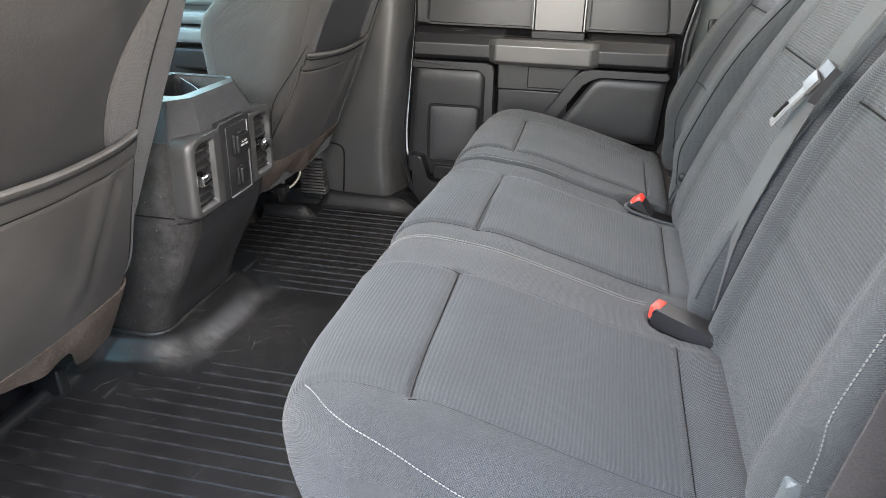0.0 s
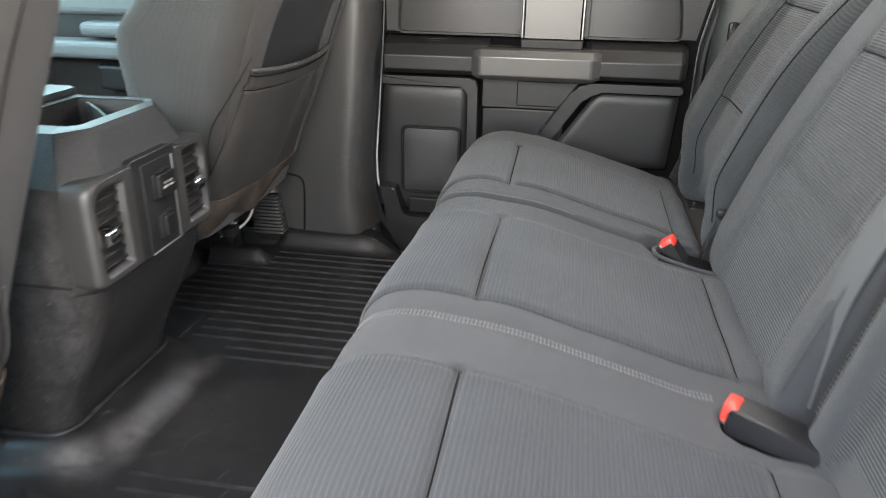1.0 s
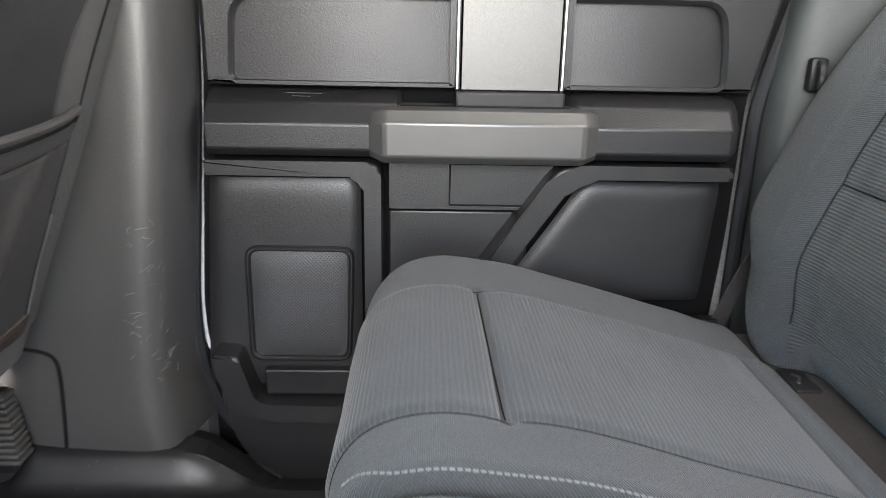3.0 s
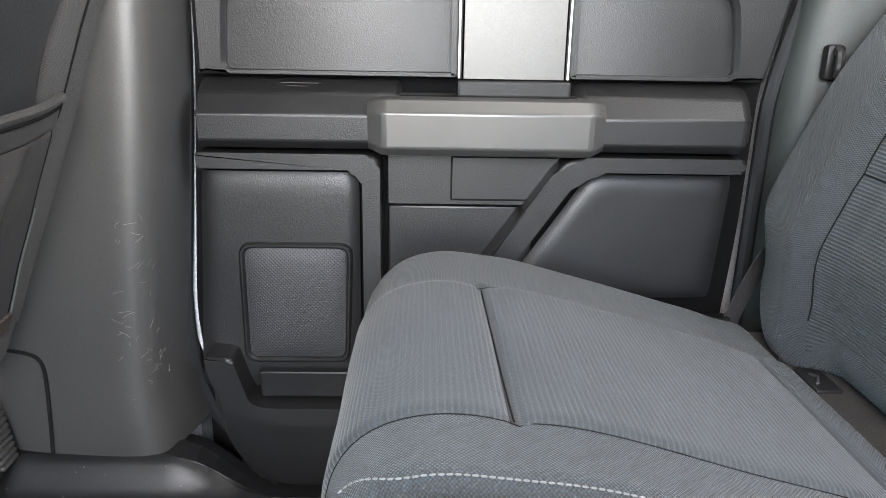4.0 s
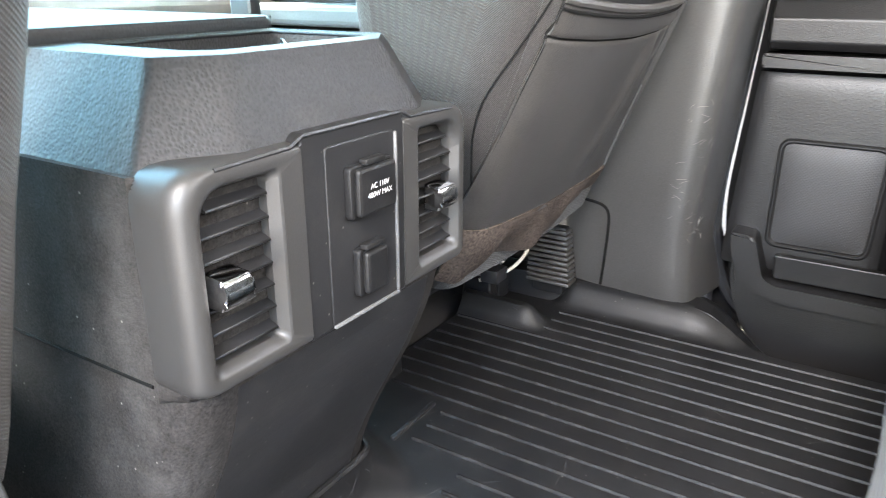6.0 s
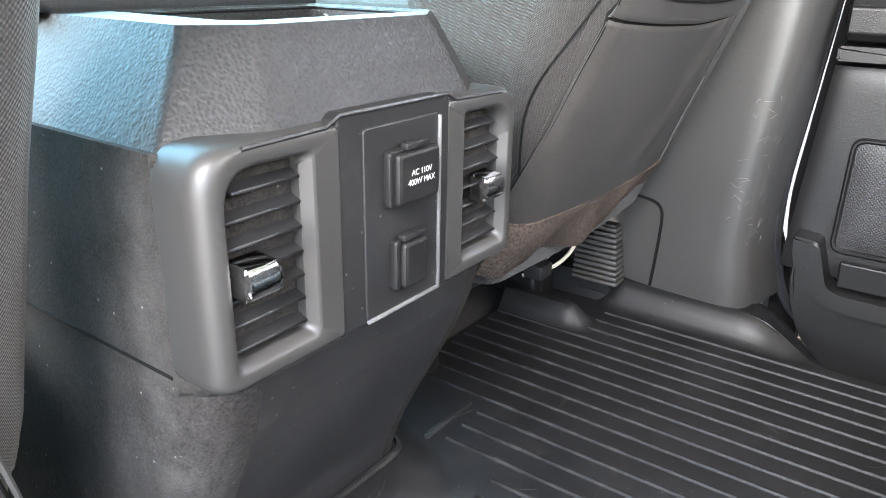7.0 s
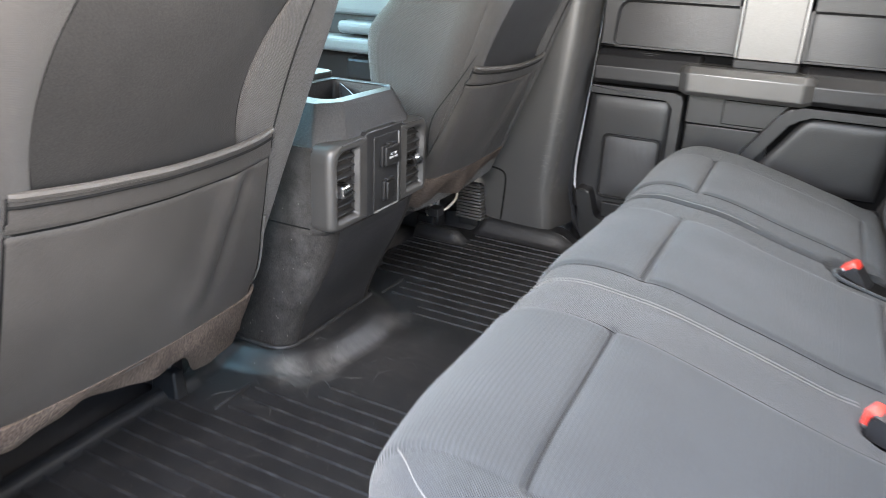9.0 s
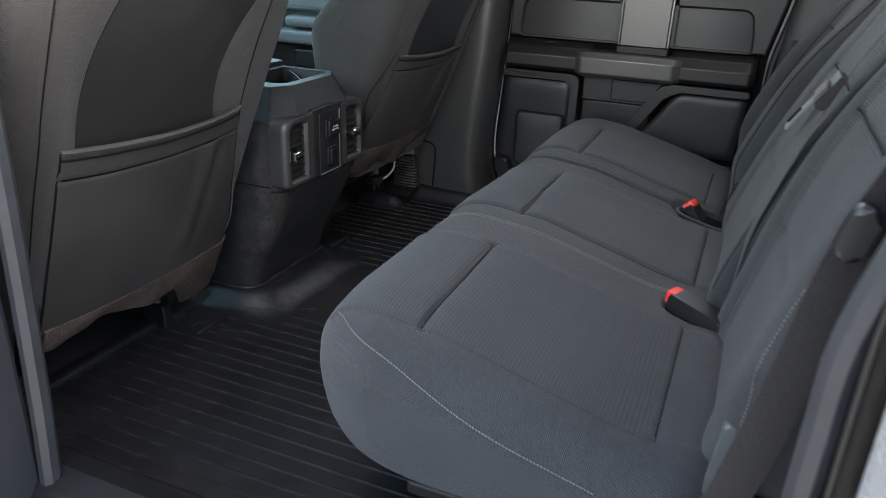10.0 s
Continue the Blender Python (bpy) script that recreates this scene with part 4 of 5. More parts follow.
    for s in (-1, 1):
        cy = KY + s * 0.1265
        sy = lambda y: cy + s * y
        vent = part("air_vent", vent_frame(sy, FX), SILVER, c, "satin grey rear air vent frame with slats")
        part("recess", box(-0.30, -0.275, min(sy(-0.036), sy(0.034)), max(sy(-0.036), sy(0.034)), 0.328, 0.46, 0), BLACK, vent)
        for k in range(7):
            z = 0.338 + k * 0.0176
            a, b = sy(-0.0335), sy(0.0315 if k < 6 else 0.022)
            sl = prism([(-0.272, z + 0.0085), (-0.2485, z - 0.0030), (-0.2465, z - 0.0018), (-0.2475, z - 0.0002), (-0.272, z + 0.0105)], "y", min(a, b), max(a, b), 0)
            part("slat", sl, GUNMETAL, vent)
        a, b = (sy(0.003), sy(0.029)) if s < 0 else (sy(-0.015), sy(0.013))
        kn = prism(rounded([(-0.250, 0.374), (-0.230, 0.377), (-0.226, 0.384), (-0.229, 0.398), (-0.250, 0.402)], 0.003, 3), "y", min(a, b), max(a, b), 0.003)
        part("knob", kn, CHROME, vent, "chrome vent knob")
    ctr = rounded([(KY - 0.066, 0.312), (KY + 0.066, 0.312), (KY + 0.066, 0.474), (KY + 0.058, 0.479), (KY - 0.058, 0.479), (KY - 0.066, 0.474)], 0.003, 3)
    part("socket_panel", prism(ctr, "x", -0.262, FX - 0.001, 0.003), GUNMETAL, c)
    part("top_bezel", tube([(FX - 0.001, KY - 0.145, 0.4705), (FX - 0.001, KY - 0.075, 0.4725), (FX - 0.001, KY - 0.062, 0.4785), (FX - 0.001, KY + 0.062, 0.4785), (FX - 0.001, KY + 0.075, 0.4725), (FX - 0.001, KY + 0.145, 0.4705)], 0.0018, 6), GUNMETAL, c)
    y0, y1 = KY - 0.040, KY + 0.050
    part("socket_plate", prism(rounded([(y0, 0.316), (y1, 0.316), (y1, 0.466), (y0, 0.466)], 0.004, 3), "x", -0.25, FX + 0.0008, 0.001), GUNMETAL, c)
    part("pinstripe", join(box(FX, FX + 0.003, y1 - 0.002, y1 + 0.001, 0.316, 0.464, 0.0008), box(FX, FX + 0.003, y0, y1 + 0.001, 0.3145, 0.3175, 0.0008)), BRIGHT, c, "thin silver edging")

    def flap(name, ya, yb, za, zb, lab):
        body = part(name, join(prism(rounded([(ya, za), (yb, za), (yb, zb), (ya, zb)], 0.004, 3), "x", FX, FX + 0.008, 0.0015), prism(rounded([(ya + 0.004, za + 0.002), (yb - 0.002, za + 0.002), (yb - 0.002, zb - 0.002), (ya + 0.004, zb - 0.002)], 0.004, 3), "x", FX + 0.007, FX + 0.014, 0.003)), TRIMDARK, c, lab)
        part("tab", box(FX + 0.004, FX + 0.012, (ya + yb) / 2 - 0.012, (ya + yb) / 2 + 0.014, zb - 0.001, zb + 0.004, 0.001), TRIMDARK, body)
        return body
    big = flap("power_socket_cover", KY - 0.020, KY + 0.036, 0.403, 0.447, "hinged black socket cover with white print")
    flap("charger_cover", KY - 0.013, KY + 0.022, 0.334, 0.376, "small black socket cover")
    for txt, z in (("AC 110V", 0.4268), ("400W MAX", 0.4195)):
        cu = bpy.data.curves.new("lettering", "FONT")
        cu.body, cu.size, cu.align_x, cu.extrude = txt, 0.0066, "CENTER", 0.0001
        tmp = new("lettering_source", cu)
        me = bpy.data.meshes.new_from_object(tmp.evaluated_get(bpy.context.evaluated_depsgraph_get()))
        bpy.data.objects.remove(tmp)
        me.materials.append(WHITE)
        ob = new("lettering", me)
        ob.parent = big
        base = Vector(c.location) + Vector(big.location)
        ob.matrix_basis = Matrix.Translation(Vector((FX + 0.0143, KY + 0.010, z)) - base) @ Matrix(((0, 0, 1, 0), (1, 0, 0, 0), (0, 1, 0, 0), (0, 0, 0, 1)))
    return c


console()


# ---- rear bench ----
BENCH = [(0.715, 0.17), (0.716, 0.235), (0.692, 0.262), (0.645, 0.272), (0.56, 0.296), (0.46, 0.325), (0.37, 0.350), (0.31, 0.359), (0.25, 0.364), (0.205, 0.353), (0.176, 0.326), (0.163, 0.285), (0.168, 0.235), (0.188, 0.18), (0.24, 0.135), (0.36, 0.115), (0.58, 0.12), (0.69, 0.13)]
BPROF = spline([(a, b, 0) for a, b in BENCH], 230)
BNORM = []
for i in range(len(BPROF)):
    t = BPROF[min(i + 1, 230)] - BPROF[max(i - 1, 0)]
    BNORM.append(Vector((t.y, -t.x, 0)).normalized())
INSERTS = ((1.085, 1.425), (1.60, 1.925), (2.115, 2.415))
SPLIT = 1.538


def in_insert(y, soft=0.012):
    return max(smoothstep(a - soft, a + soft, y) * smoothstep(b + soft, b - soft, y) for a, b in INSERTS)


def crease_at(y):
    """Where the cross seam of the cushions runs."""
    return 0.328 - 0.022 * (y - 1.08) / 1.3


def buckle_dent(x, y):
    d = 0.0
    for yb, xb in ((1.492, 0.680), (2.025, 0.65)):
        d = max(d, smoothstep(1.0, 0.7, ((abs(x - xb) / (0.070 if yb < 2 else 0.088)) ** 3 + (abs(y - yb) / (0.042 if yb < 2 else 0.056)) ** 3) ** (1 / 3)))
    return d


def bench_point(i, y, y0, y1, r0, r1):
    """A point of the cushion: i along its profile, y across the cab, with rounded ends."""
    p, nrm = BPROF[i], BNORM[i]
    inset = 0.0
    for d, r in ((y - y0, r0), (y1 - y, r1)):
        if d < r:
            inset = max(inset, r * (1 - math.sqrt(max(0.0, 1 - (1 - d / r) ** 2))))
    out = -inset
    top = smoothstep(0.2, 0.24, p.y)
    if top > 0:
        ins = in_insert(y)
        front = 1.0 if p.x < 0.31 else 0.0
        out += top * 0.005 * ins
        out -= top * 0.010 * groove(p.x, crease_at(y), 0.0045) * ins
        out -= top * 0.004 * groove(p.x, crease_at(y), 0.018) * ins
        out -= top * 0.006 * groove(p.x, 0.648, 0.004) * in_insert(y, 0.02) * (p.y > 0.25)
        for a, b in INSERTS:
            for e in (a, b):
                out -= top * 0.002 * groove(y, e, 0.004) * smoothstep(0.67, 0.64, p.x)
        if abs(y - SPLIT) < 0.05:
            out -= top * (0.003 * groove(y, SPLIT, 0.022) + 0.003 * groove(y, SPLIT, 0.003)) * smoothstep(0.62, 0.58, p.x)
        out -= (0.022 if y < 1.8 else 0.034) * buckle_dent(p.x, y) * (p.y > 0.24)
        out += 0.0018 * noise.noise(Vector((p.x * 9, y * 9, p.y * 9)))
    back = smoothstep(0.42, 0.2, p.x)
    sweep = 0.040 * max(0.0, 1 - (y - y0) / 0.12) ** 2 * (r0 > 0.04) + 0.03 * max(0.0, 1 - (y1 - y) / 0.10) ** 2 * (r1 > 0.04)
    x = p.x + nrm.x * out + sweep * back
    if y0 < 1.1:
        x -= 0.013 * smoothstep(0.40, 0.19, p.x) * smoothstep(0.16, 0.26, p.y) * smoothstep(1.07, 1.24, y) * smoothstep(1.90, 1.66, y)
    if y0 < 1.1 and x > 0.6:
        x = 0.6 + (x - 0.6) * 1.3
    if y0 > 2.0 and x > 0.6:
        x = 0.6 + (x - 0.6) * 0.78
    return Vector((x, y, p.y + nrm.y * out))


def rows_across(y0, y1, r0, r1, step):
    """Even rows, closer together where the ends round over; with the length of cloth up to each."""
    ys, run = [], []
    for k in range(16):
        a = math.pi / 2 * k / 16
        ys.append(y0 + r0 * (1 - math.cos(a)))
        run.append(r0 * a)
    n = int((y1 - r1 - y0 - r0) / step)
    for k in range(n):
        ys.append(y0 + r0 + (y1 - r1 - y0 - r0) * k / n)
        run.append(r0 * math.pi / 2 + ys[-1] - y0 - r0)
    base = r0 * math.pi / 2 + y1 - r1 - y0 - r0
    for k in range(17):
        a = math.pi / 2 * k / 16
        ys.append(y1 - r1 + r1 * math.sin(a))
        run.append(base + r1 * a)
    return ys, run


def bench_cushion(th, y0, y1, r0, r1):
    ys, run = rows_across(y0, y1, r0, r1, 0.0058)
    nv = len(ys) - 1
    bm = sheet(230, nv, lambda u, v: bench_point(round(u * 230), ys[round(v * nv)], y0, y1, r0, r1), closed=True, uvs=lambda u, v: (u * 1.32, run[round(v * nv)]))
    edges = [e for e in bm.edges if e.is_boundary]
    bmesh.ops.holes_fill(bm, edges=edges, sides=0)
    for f in bm.faces:
        m = f.calc_center_median()
        f.material_index = 0
        if len(f.verts) == 4:
            if any(a < m.y < b for a, b in INSERTS) and m.x < 0.648 and (m.z > 0.225):
                f.material_index = 1
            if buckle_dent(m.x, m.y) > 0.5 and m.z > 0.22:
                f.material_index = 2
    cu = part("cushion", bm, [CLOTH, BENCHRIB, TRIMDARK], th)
    for a, b in INSERTS:
        if a > y0 and b < y1:
            for xs, lift in ((crease_at((a + b) / 2), 0.0022), (0.648, 0.0006)):
                i0 = min(range(150), key=lambda i: abs(BPROF[i].x - xs))
                ys = [a + 0.006 + (b - a - 0.012) * k / 40 for k in range(41)]
                off = [crease_at(y) - xs if xs < 0.5 else 0.0 for y in ys]
                part("seam", tube([bench_point(i0, y, y0, y1, r0, r1) + Vector((BNORM[i0].x * lift + o, 0, BNORM[i0].y * lift - 0.08 * o)) for y, o in zip(ys, off)], 0.0008, 6), DARKTHREAD, cu)
            i1 = min(range(150), key=lambda i: abs(BPROF[i].x - 0.645))
            for e in (a, b):
                part("seam", tube([bench_point(i, e, y0, y1, r0, r1) + Vector((BNORM[i].x, 0, BNORM[i].y)) * 0.0004 for i in range(i1, 128, 2)], 0.0005, 5), DARKTHREAD, cu)
    return cu


def stitches(points, n, length=0.0045, r=0.0008):
    """Short raised stitches along a line."""
    line = spline(points, n)
    bits = []
    for a, b in zip(line, line[1:]):
        t = (b - a).normalized()
        m = (a + b) / 2
        bits.append(tube([m - t * length / 2, m - t * length * 0.3, m + t * length * 0.3, m + t * length / 2], lambda q: r * (0.4 if q in (0, 1) else 1.0), 5))
    return join(*bits)


WIDE = thing("wide_bench", (0.5, 1.54, 0.0), "wide grey ribbed cloth rear bench with pale stitching", "rear bench", "rear benches")
NARROW = thing("narrow_bench", (0.5, 2.33, 0.0), "narrow grey ribbed cloth rear bench beside the door", "rear bench", "rear benches")
C1 = bench_cushion(WIDE, 1.012, 2.022, 0.075, 0.02)
C2 = bench_cushion(NARROW, 2.034, 2.575, 0.022, 0.05)


def bench_line(y, i0, i1, step, lift, y0, y1, r0, r1):
    pts = []
    for i in range(i0, i1, step):
        p = bench_point(i, y, y0, y1, r0, r1)
        pts.append(p + Vector((BNORM[i].x, 0, BNORM[i].y)) * lift)
    return pts


i_back = min(range(231), key=lambda i: abs(BPROF[i].x - 0.615) + (BPROF[i].y < 0.25))
i_low = min(range(231), key=lambda i: (BPROF[i] - Vector((0.166, 0.30, 0))).length)
for dy in (-0.0045, 0.0045):
    part("stitching", stitches(bench_line(SPLIT + dy, i_back, i_low, 4, 0.0012, 1.012, 2.022, 0.075, 0.02), 95, 0.0042, 0.0011), THREAD, C1, "pale grey thread")


def end_skin(x, z):
    """The y at which the rounded near end of the cushion has height z over x."""
    def top(y):
        pts = [bench_point(i, y, 1.012, 2.022, 0.075, 0.02) for i in range(min(i_back - 20, i_low), i_low + 10, 2)]
        return min(pts, key=lambda p: abs(p.x - x) + (0.5 if p.z < 0.2 else 0.0)).z
    lo, hi = 1.0122, 1.085
    for _ in range(12):
        mid = (lo + hi) / 2
        lo, hi = (lo, mid) if top(mid) >= z else (mid, hi)
    return lo


edge = []
for p in spline([(0.200, 0, 0.351), (0.222, 0, 0.352), (0.270, 0, 0.343), (0.328, 0, 0.324), (0.451, 0, 0.269), (0.605, 0, 0.226)], 40):
    edge.append(Vector((p.x, end_skin(p.x, p.z) - 0.0008, p.z + 0.0004)))
for _ in range(4):
    edge = [edge[0]] + [Vector((q.x, (p.y + 2 * q.y + r.y) / 4, q.z)) for p, q, r in zip(edge, edge[1:], edge[2:])] + [edge[-1]]
part("stitching", stitches(edge, 90, 0.0042, 0.0009), THREAD, C1, "pale grey thread")
i_mid = min(range(150), key=lambda i: abs(BPROF[i].x - 0.44))
near_edge = []
for k in range(25):
    i = i_mid + (i_low - 6 - i_mid) * k // 24
    near_edge.append(bench_point(i, 2.044 + 0.018 * smoothstep(0.8, 1.0, k / 24), 2.034, 2.575, 0.022, 0.05) + Vector((BNORM[i].x, 0, BNORM[i].y)) * 0.0008)
part("stitching", stitches(near_edge, 48, 0.0046, 0.0009), THREAD, C2, "pale grey thread")
for th_, ya, yb in ((WIDE, 1.05, 1.99), (NARROW, 2.07, 2.54)):
    part("seat_pan", box(0.33, 0.63, ya, yb, 0.095, 0.120, 0.006), TRIMDARK, th_)
    for yy in (ya + 0.08, yb - 0.08):
        part("leg", box(0.56, 0.60, yy - 0.02, yy + 0.02, -0.004, 0.10, 0.003), TRIMDARK, th_)

tagged(part("floor_riser", box(0.64, 1.0, 1.0, 2.6, 0.0, 0.20, 0.01), CARPET), "dark carpeted step behind the bench cushions", "floor", kind="structure")
# seat backs lean back about 23 degrees
BO, BU, BN = Vector((0.690, 0, 0.283)), Vector((0.387, 0, 0.922)), Vector((-0.922, 0, 0.387))
BACK = [(0.02, -0.12), (-0.03, -0.10), (-0.035, -0.05), (-0.012, -0.012), (0.04, 0.004), (0.12, 0.012), (0.24, 0.016), (0.36, 0.012), (0.48, 0.004), (0.58, -0.006), (0.64, -0.022), (0.668, -0.055), (0.66, -0.10), (0.60, -0.125), (0.3, -0.13)]
KPROF = spline([(a, b, 0) for a, b in BACK], 190)
KNORM = []
for i in range(len(KPROF)):
    t = KPROF[min(i + 1, 190)] - KPROF[max(i - 1, 0)]
    KNORM.append(Vector((-t.y, t.x, 0)).normalized())


def back_point(i, y, y0, y1, r, ia, ib, bolster, tuck):
    p, nrm = KPROF[i], KNORM[i]
    inset = 0.0
    for d in (y - y0, y1 - y):
        if d < r:
            inset = max(inset, r * (1 - math.sqrt(max(0.0, 1 - (1 - d / r) ** 2))))
    out = -inset
    w = p.x
    face = smoothstep(-0.06, -0.02, p.y)
    if face > 0:
        side = max(smoothstep(ia + 0.03, ia - 0.035, y), smoothstep(ib - 0.03, ib + 0.035, y))
        out += face * bolster * side * smoothstep(0.66, 0.3, w)
        ins = 1 - side
        out -= face * 0.006 * groove(w, tuck, 0.004) * ins
        out -= face * (0.005 * groove(w, 0.212, 0.004) if bolster > 0.04 else 0.0035 * groove(w, 0.212, 0.011)) * ins
        for e in (ia, ib):
            out -= face * 0.003 * groove(y, e, 0.004) * smoothstep(0.0, 0.03, w)
        out += 0.0015 * noise.noise(Vector((w * 9, y * 9, 3.0)))
    lift = 0.12 * (max(0.0, 1 - (y - y0) / 0.13) ** 2 * (y0 < 1.1) + max(0.0, 1 - (y1 - y) / 0.11) ** 2 * (y1 > 2.5)) * smoothstep(0.2, 0.0, w)
    a, b = p.x + nrm.x * out + lift, p.y + nrm.y * out
    if y0 < 1.1:
        b -= 0.034 * smoothstep(1.56, 1.46, y) * smoothstep(0.45, 0.02, w)
    if y0 > 2.05:
        low = smoothstep(0.13, 0.0, w)
        a, b = a + 0.022 * low, b - 0.026 * low
    return BO + BU * a + BN * b + Vector((0, y, 0))


def bench_back(th, y0, y1, ia, ib, r, bolster, tuck):
    ys, run = rows_across(y0, y1, r, r, 0.0062)
    nv = len(ys) - 1
    bm = sheet(190, nv, lambda u, v: back_point(round(u * 190), ys[round(v * nv)], y0, y1, r, ia, ib, bolster, tuck), closed=True, uvs=lambda u, v: (u * 1.62, run[round(v * nv)]))
    bmesh.ops.holes_fill(bm, edges=[e for e in bm.edges if e.is_boundary], sides=0)
    for f in bm.faces:
        m = f.calc_center_median()
        q = m - BO
        w, n = q.dot(BU), q.dot(BN)
        if len(f.verts) == 4 and ia < m.y < ib and 0.0 < w < 0.62 and n > -0.03:
            f.material_index = 1
    return part("backrest", bm, [CLOTH, RIBCLOTH], th)


K1 = bench_back(WIDE, 1.03, 1.502, 1.13, 1.44, 0.045, 0.02, 0.400)
K2 = bench_back(WIDE, 1.522, 2.045, 1.60, 1.93, 0.03, 0.008, 0.400)
K3 = bench_back(NARROW, 2.06, 2.60, 2.155, 2.440, 0.055, 0.042, 0.432)


def back_line(y, w0, w1, n, y0, y1, r, ia, ib, bolster, lift):
    ids = [i for i in range(191) if w0 <= KPROF[i].x <= w1 and KPROF[i].y > -0.04]
    pts = [back_point(i, y, y0, y1, r, ia, ib, bolster, 0.432) + (BU * KNORM[i].x + BN * KNORM[i].y) * lift for i in ids[::3]]
    return pts


part("stitching", stitches(back_line(1.487, 0.03, 0.62, 0, 1.03, 1.502, 0.045, 1.13, 1.44, 0.02, 0.0012), 92, 0.0042, 0.0009), THREAD, K1, "pale grey thread")
part("stitching", stitches(back_line(1.047, 0.0, 0.62, 0, 1.03, 1.502, 0.045, 1.13, 1.44, 0.02, 0.0012), 92, 0.0042, 0.0009), THREAD, K1, "pale grey thread")
part("seam", tube(back_line(1.483, 0.02, 0.62, 0, 1.03, 1.502, 0.045, 1.13, 1.44, 0.02, 0.0), 0.0016, 5), DARKTHREAD, K1)
part("seam", tube(back_line(2.085, 0.02, 0.62, 0, 2.06, 2.60, 0.055, 2.155, 2.440, 0.042, 0.0), 0.0016, 5), DARKTHREAD, K3)


def back_cross(w, y0, y1, r, ia, ib, bolster):
    """A line across the seat back at one height of its face."""
    i = min((k for k in range(191) if KPROF[k].y > -0.04), key=lambda k: abs(KPROF[k].x - w))
    return [back_point(i, ia + (ib - ia) * k / 40, y0, y1, r, ia, ib, bolster, 0.432) + BN * 0.0015 for k in range(41)]


for back, shape in ((K1, (1.03, 1.502, 0.045, 1.13, 1.44, 0.02)), (K2, (1.522, 2.045, 0.03, 1.60, 1.93, 0.008)), (K3, (2.06, 2.60, 0.055, 2.155, 2.440, 0.042))):
    for y in shape[3:5]:
        part("seam", tube(back_line(y, 0.01, 0.60, 0, *shape, 0.0008), 0.0012 if back is K3 else 0.0008, 5), DARKTHREAD if back is K3 else CLOTH, back)
    for w in (0.212, 0.432) if back is K3 else (0.400,):
        part("seam", tube(back_cross(w, *shape), 0.0012, 5), DARKTHREAD, back)
part("piping", tube(back_line(1.536, 0.02, 0.62, 0, 1.522, 2.045, 0.03, 1.60, 1.93, 0.008, 0.0015), 0.0026, 6), CLOTH, K2)

part("gap_cover", box(0.655, 0.80, 2.075, 2.57, 0.226, 0.238, 0.004), DARKFELT, NARROW, "dark felt cover behind the cushion")
for yy, xx in ((2.417, 0.722), (2.15, 0.735)):
    latch = part("latch_slot", box(xx - 0.016, xx + 0.016, yy - 0.03, yy + 0.03, 0.236, 0.242, 0.002), BLACK, NARROW, "black latch opening")
    part("striker", tube([(xx - 0.006, yy - 0.012, 0.2425), (xx, yy, 0.245), (xx - 0.004, yy + 0.012, 0.2425)], 0.002, 6), STEEL, latch, "steel striker")

# hinge bracket between middle and narrow backs
hb = thing("hinge_bracket", (0.70, 2.05, 0.24), "black plastic seat hinge bracket between the backs", "bracket")
part("plate", prism(rounded([(0.676, 0.235), (0.725, 0.235), (0.742, 0.335), (0.712, 0.345), (0.690, 0.30)], 0.010, 4), "y", 2.043, 2.055, 0.004), BLACK, hb)
part("cap", box(0.694, 0.712, 2.046, 2.062, 0.338, 0.356, 0.006, 3), TRIMDARK, hb)
part("edge", tube(spline([(0.672, 2.042, 0.245), (0.680, 2.042, 0.29), (0.694, 2.042, 0.335)], 16), 0.0016, 6), TRIMDARK, hb)


# ---- belts and buckles ----
def buckle(name, at, yaw, pitch, label):
    th = thing(name, at, label, "seat belt buckle", "rear belt buckles")
    bm = prism(rounded([(-0.045, -0.018), (0.06, -0.012), (0.06, 0.011), (-0.045, 0.016)], [0.005, 0.008, 0.008, 0.006], 4), "y", -0.021, 0.021, 0.006, 3)
    body = part("housing", bm, BLACK, None, "black plastic housing")
    red = part("release_button", box(-0.053, -0.036, -0.0165, 0.0165, -0.009, 0.0172, 0.004), RED, None, "red release button")
    rim = part("slot_rim", box(-0.0505, -0.038, -0.018, 0.018, -0.0085, -0.004, 0.001), STEEL, None, "metal slot edge")
    stalk = part("stalk", tube(spline([(0.05, 0, 0), (0.08, 0, -0.006), (0.115, 0, -0.02)], 10), 0.009, 8, 0.5), BLACK, None)
    for o in (body, red, rim, stalk):
        o.parent = th
    th.matrix_basis = pose(*at, 0, pitch, yaw)
    return th


buckle("belt_buckle", (0.673, 1.489, 0.279), -27, 6, "black belt buckle with red button lying on the cushion")
buckle("belt_buckle", (0.634, 1.994, 0.266), -16, 50, "black belt buckle with red button tucked in the cushion")

# Near-black sheet on the cushion stands in for the shade of a recess.
pocket = part("buckle_pocket", thick(sheet(14, 12, lambda u, v: Vector((0.590 + 0.112 * u + 0.012 * v, 1.950 + 0.066 * v, 0.3015 - 0.28 * (0.030 + 0.112 * u + 0.012 * v) - 0.004 * math.sin(math.pi * u) * math.sin(math.pi * v)))), 0.006), GAP, WIDE, "near-black sheet giving the shade of a sunk buckle pocket")
part("pocket_edge", tube(spline([(0.700, 1.950, 0.2645), (0.640, 1.947, 0.281), (0.592, 1.951, 0.2945), (0.584, 1.982, 0.295), (0.600, 2.014, 0.290)], 30), 0.0035, 6), CLOTH, pocket)


def on_back(w, n, y):
    return BO + BU * w + BN * n + Vector((0, y, 0))


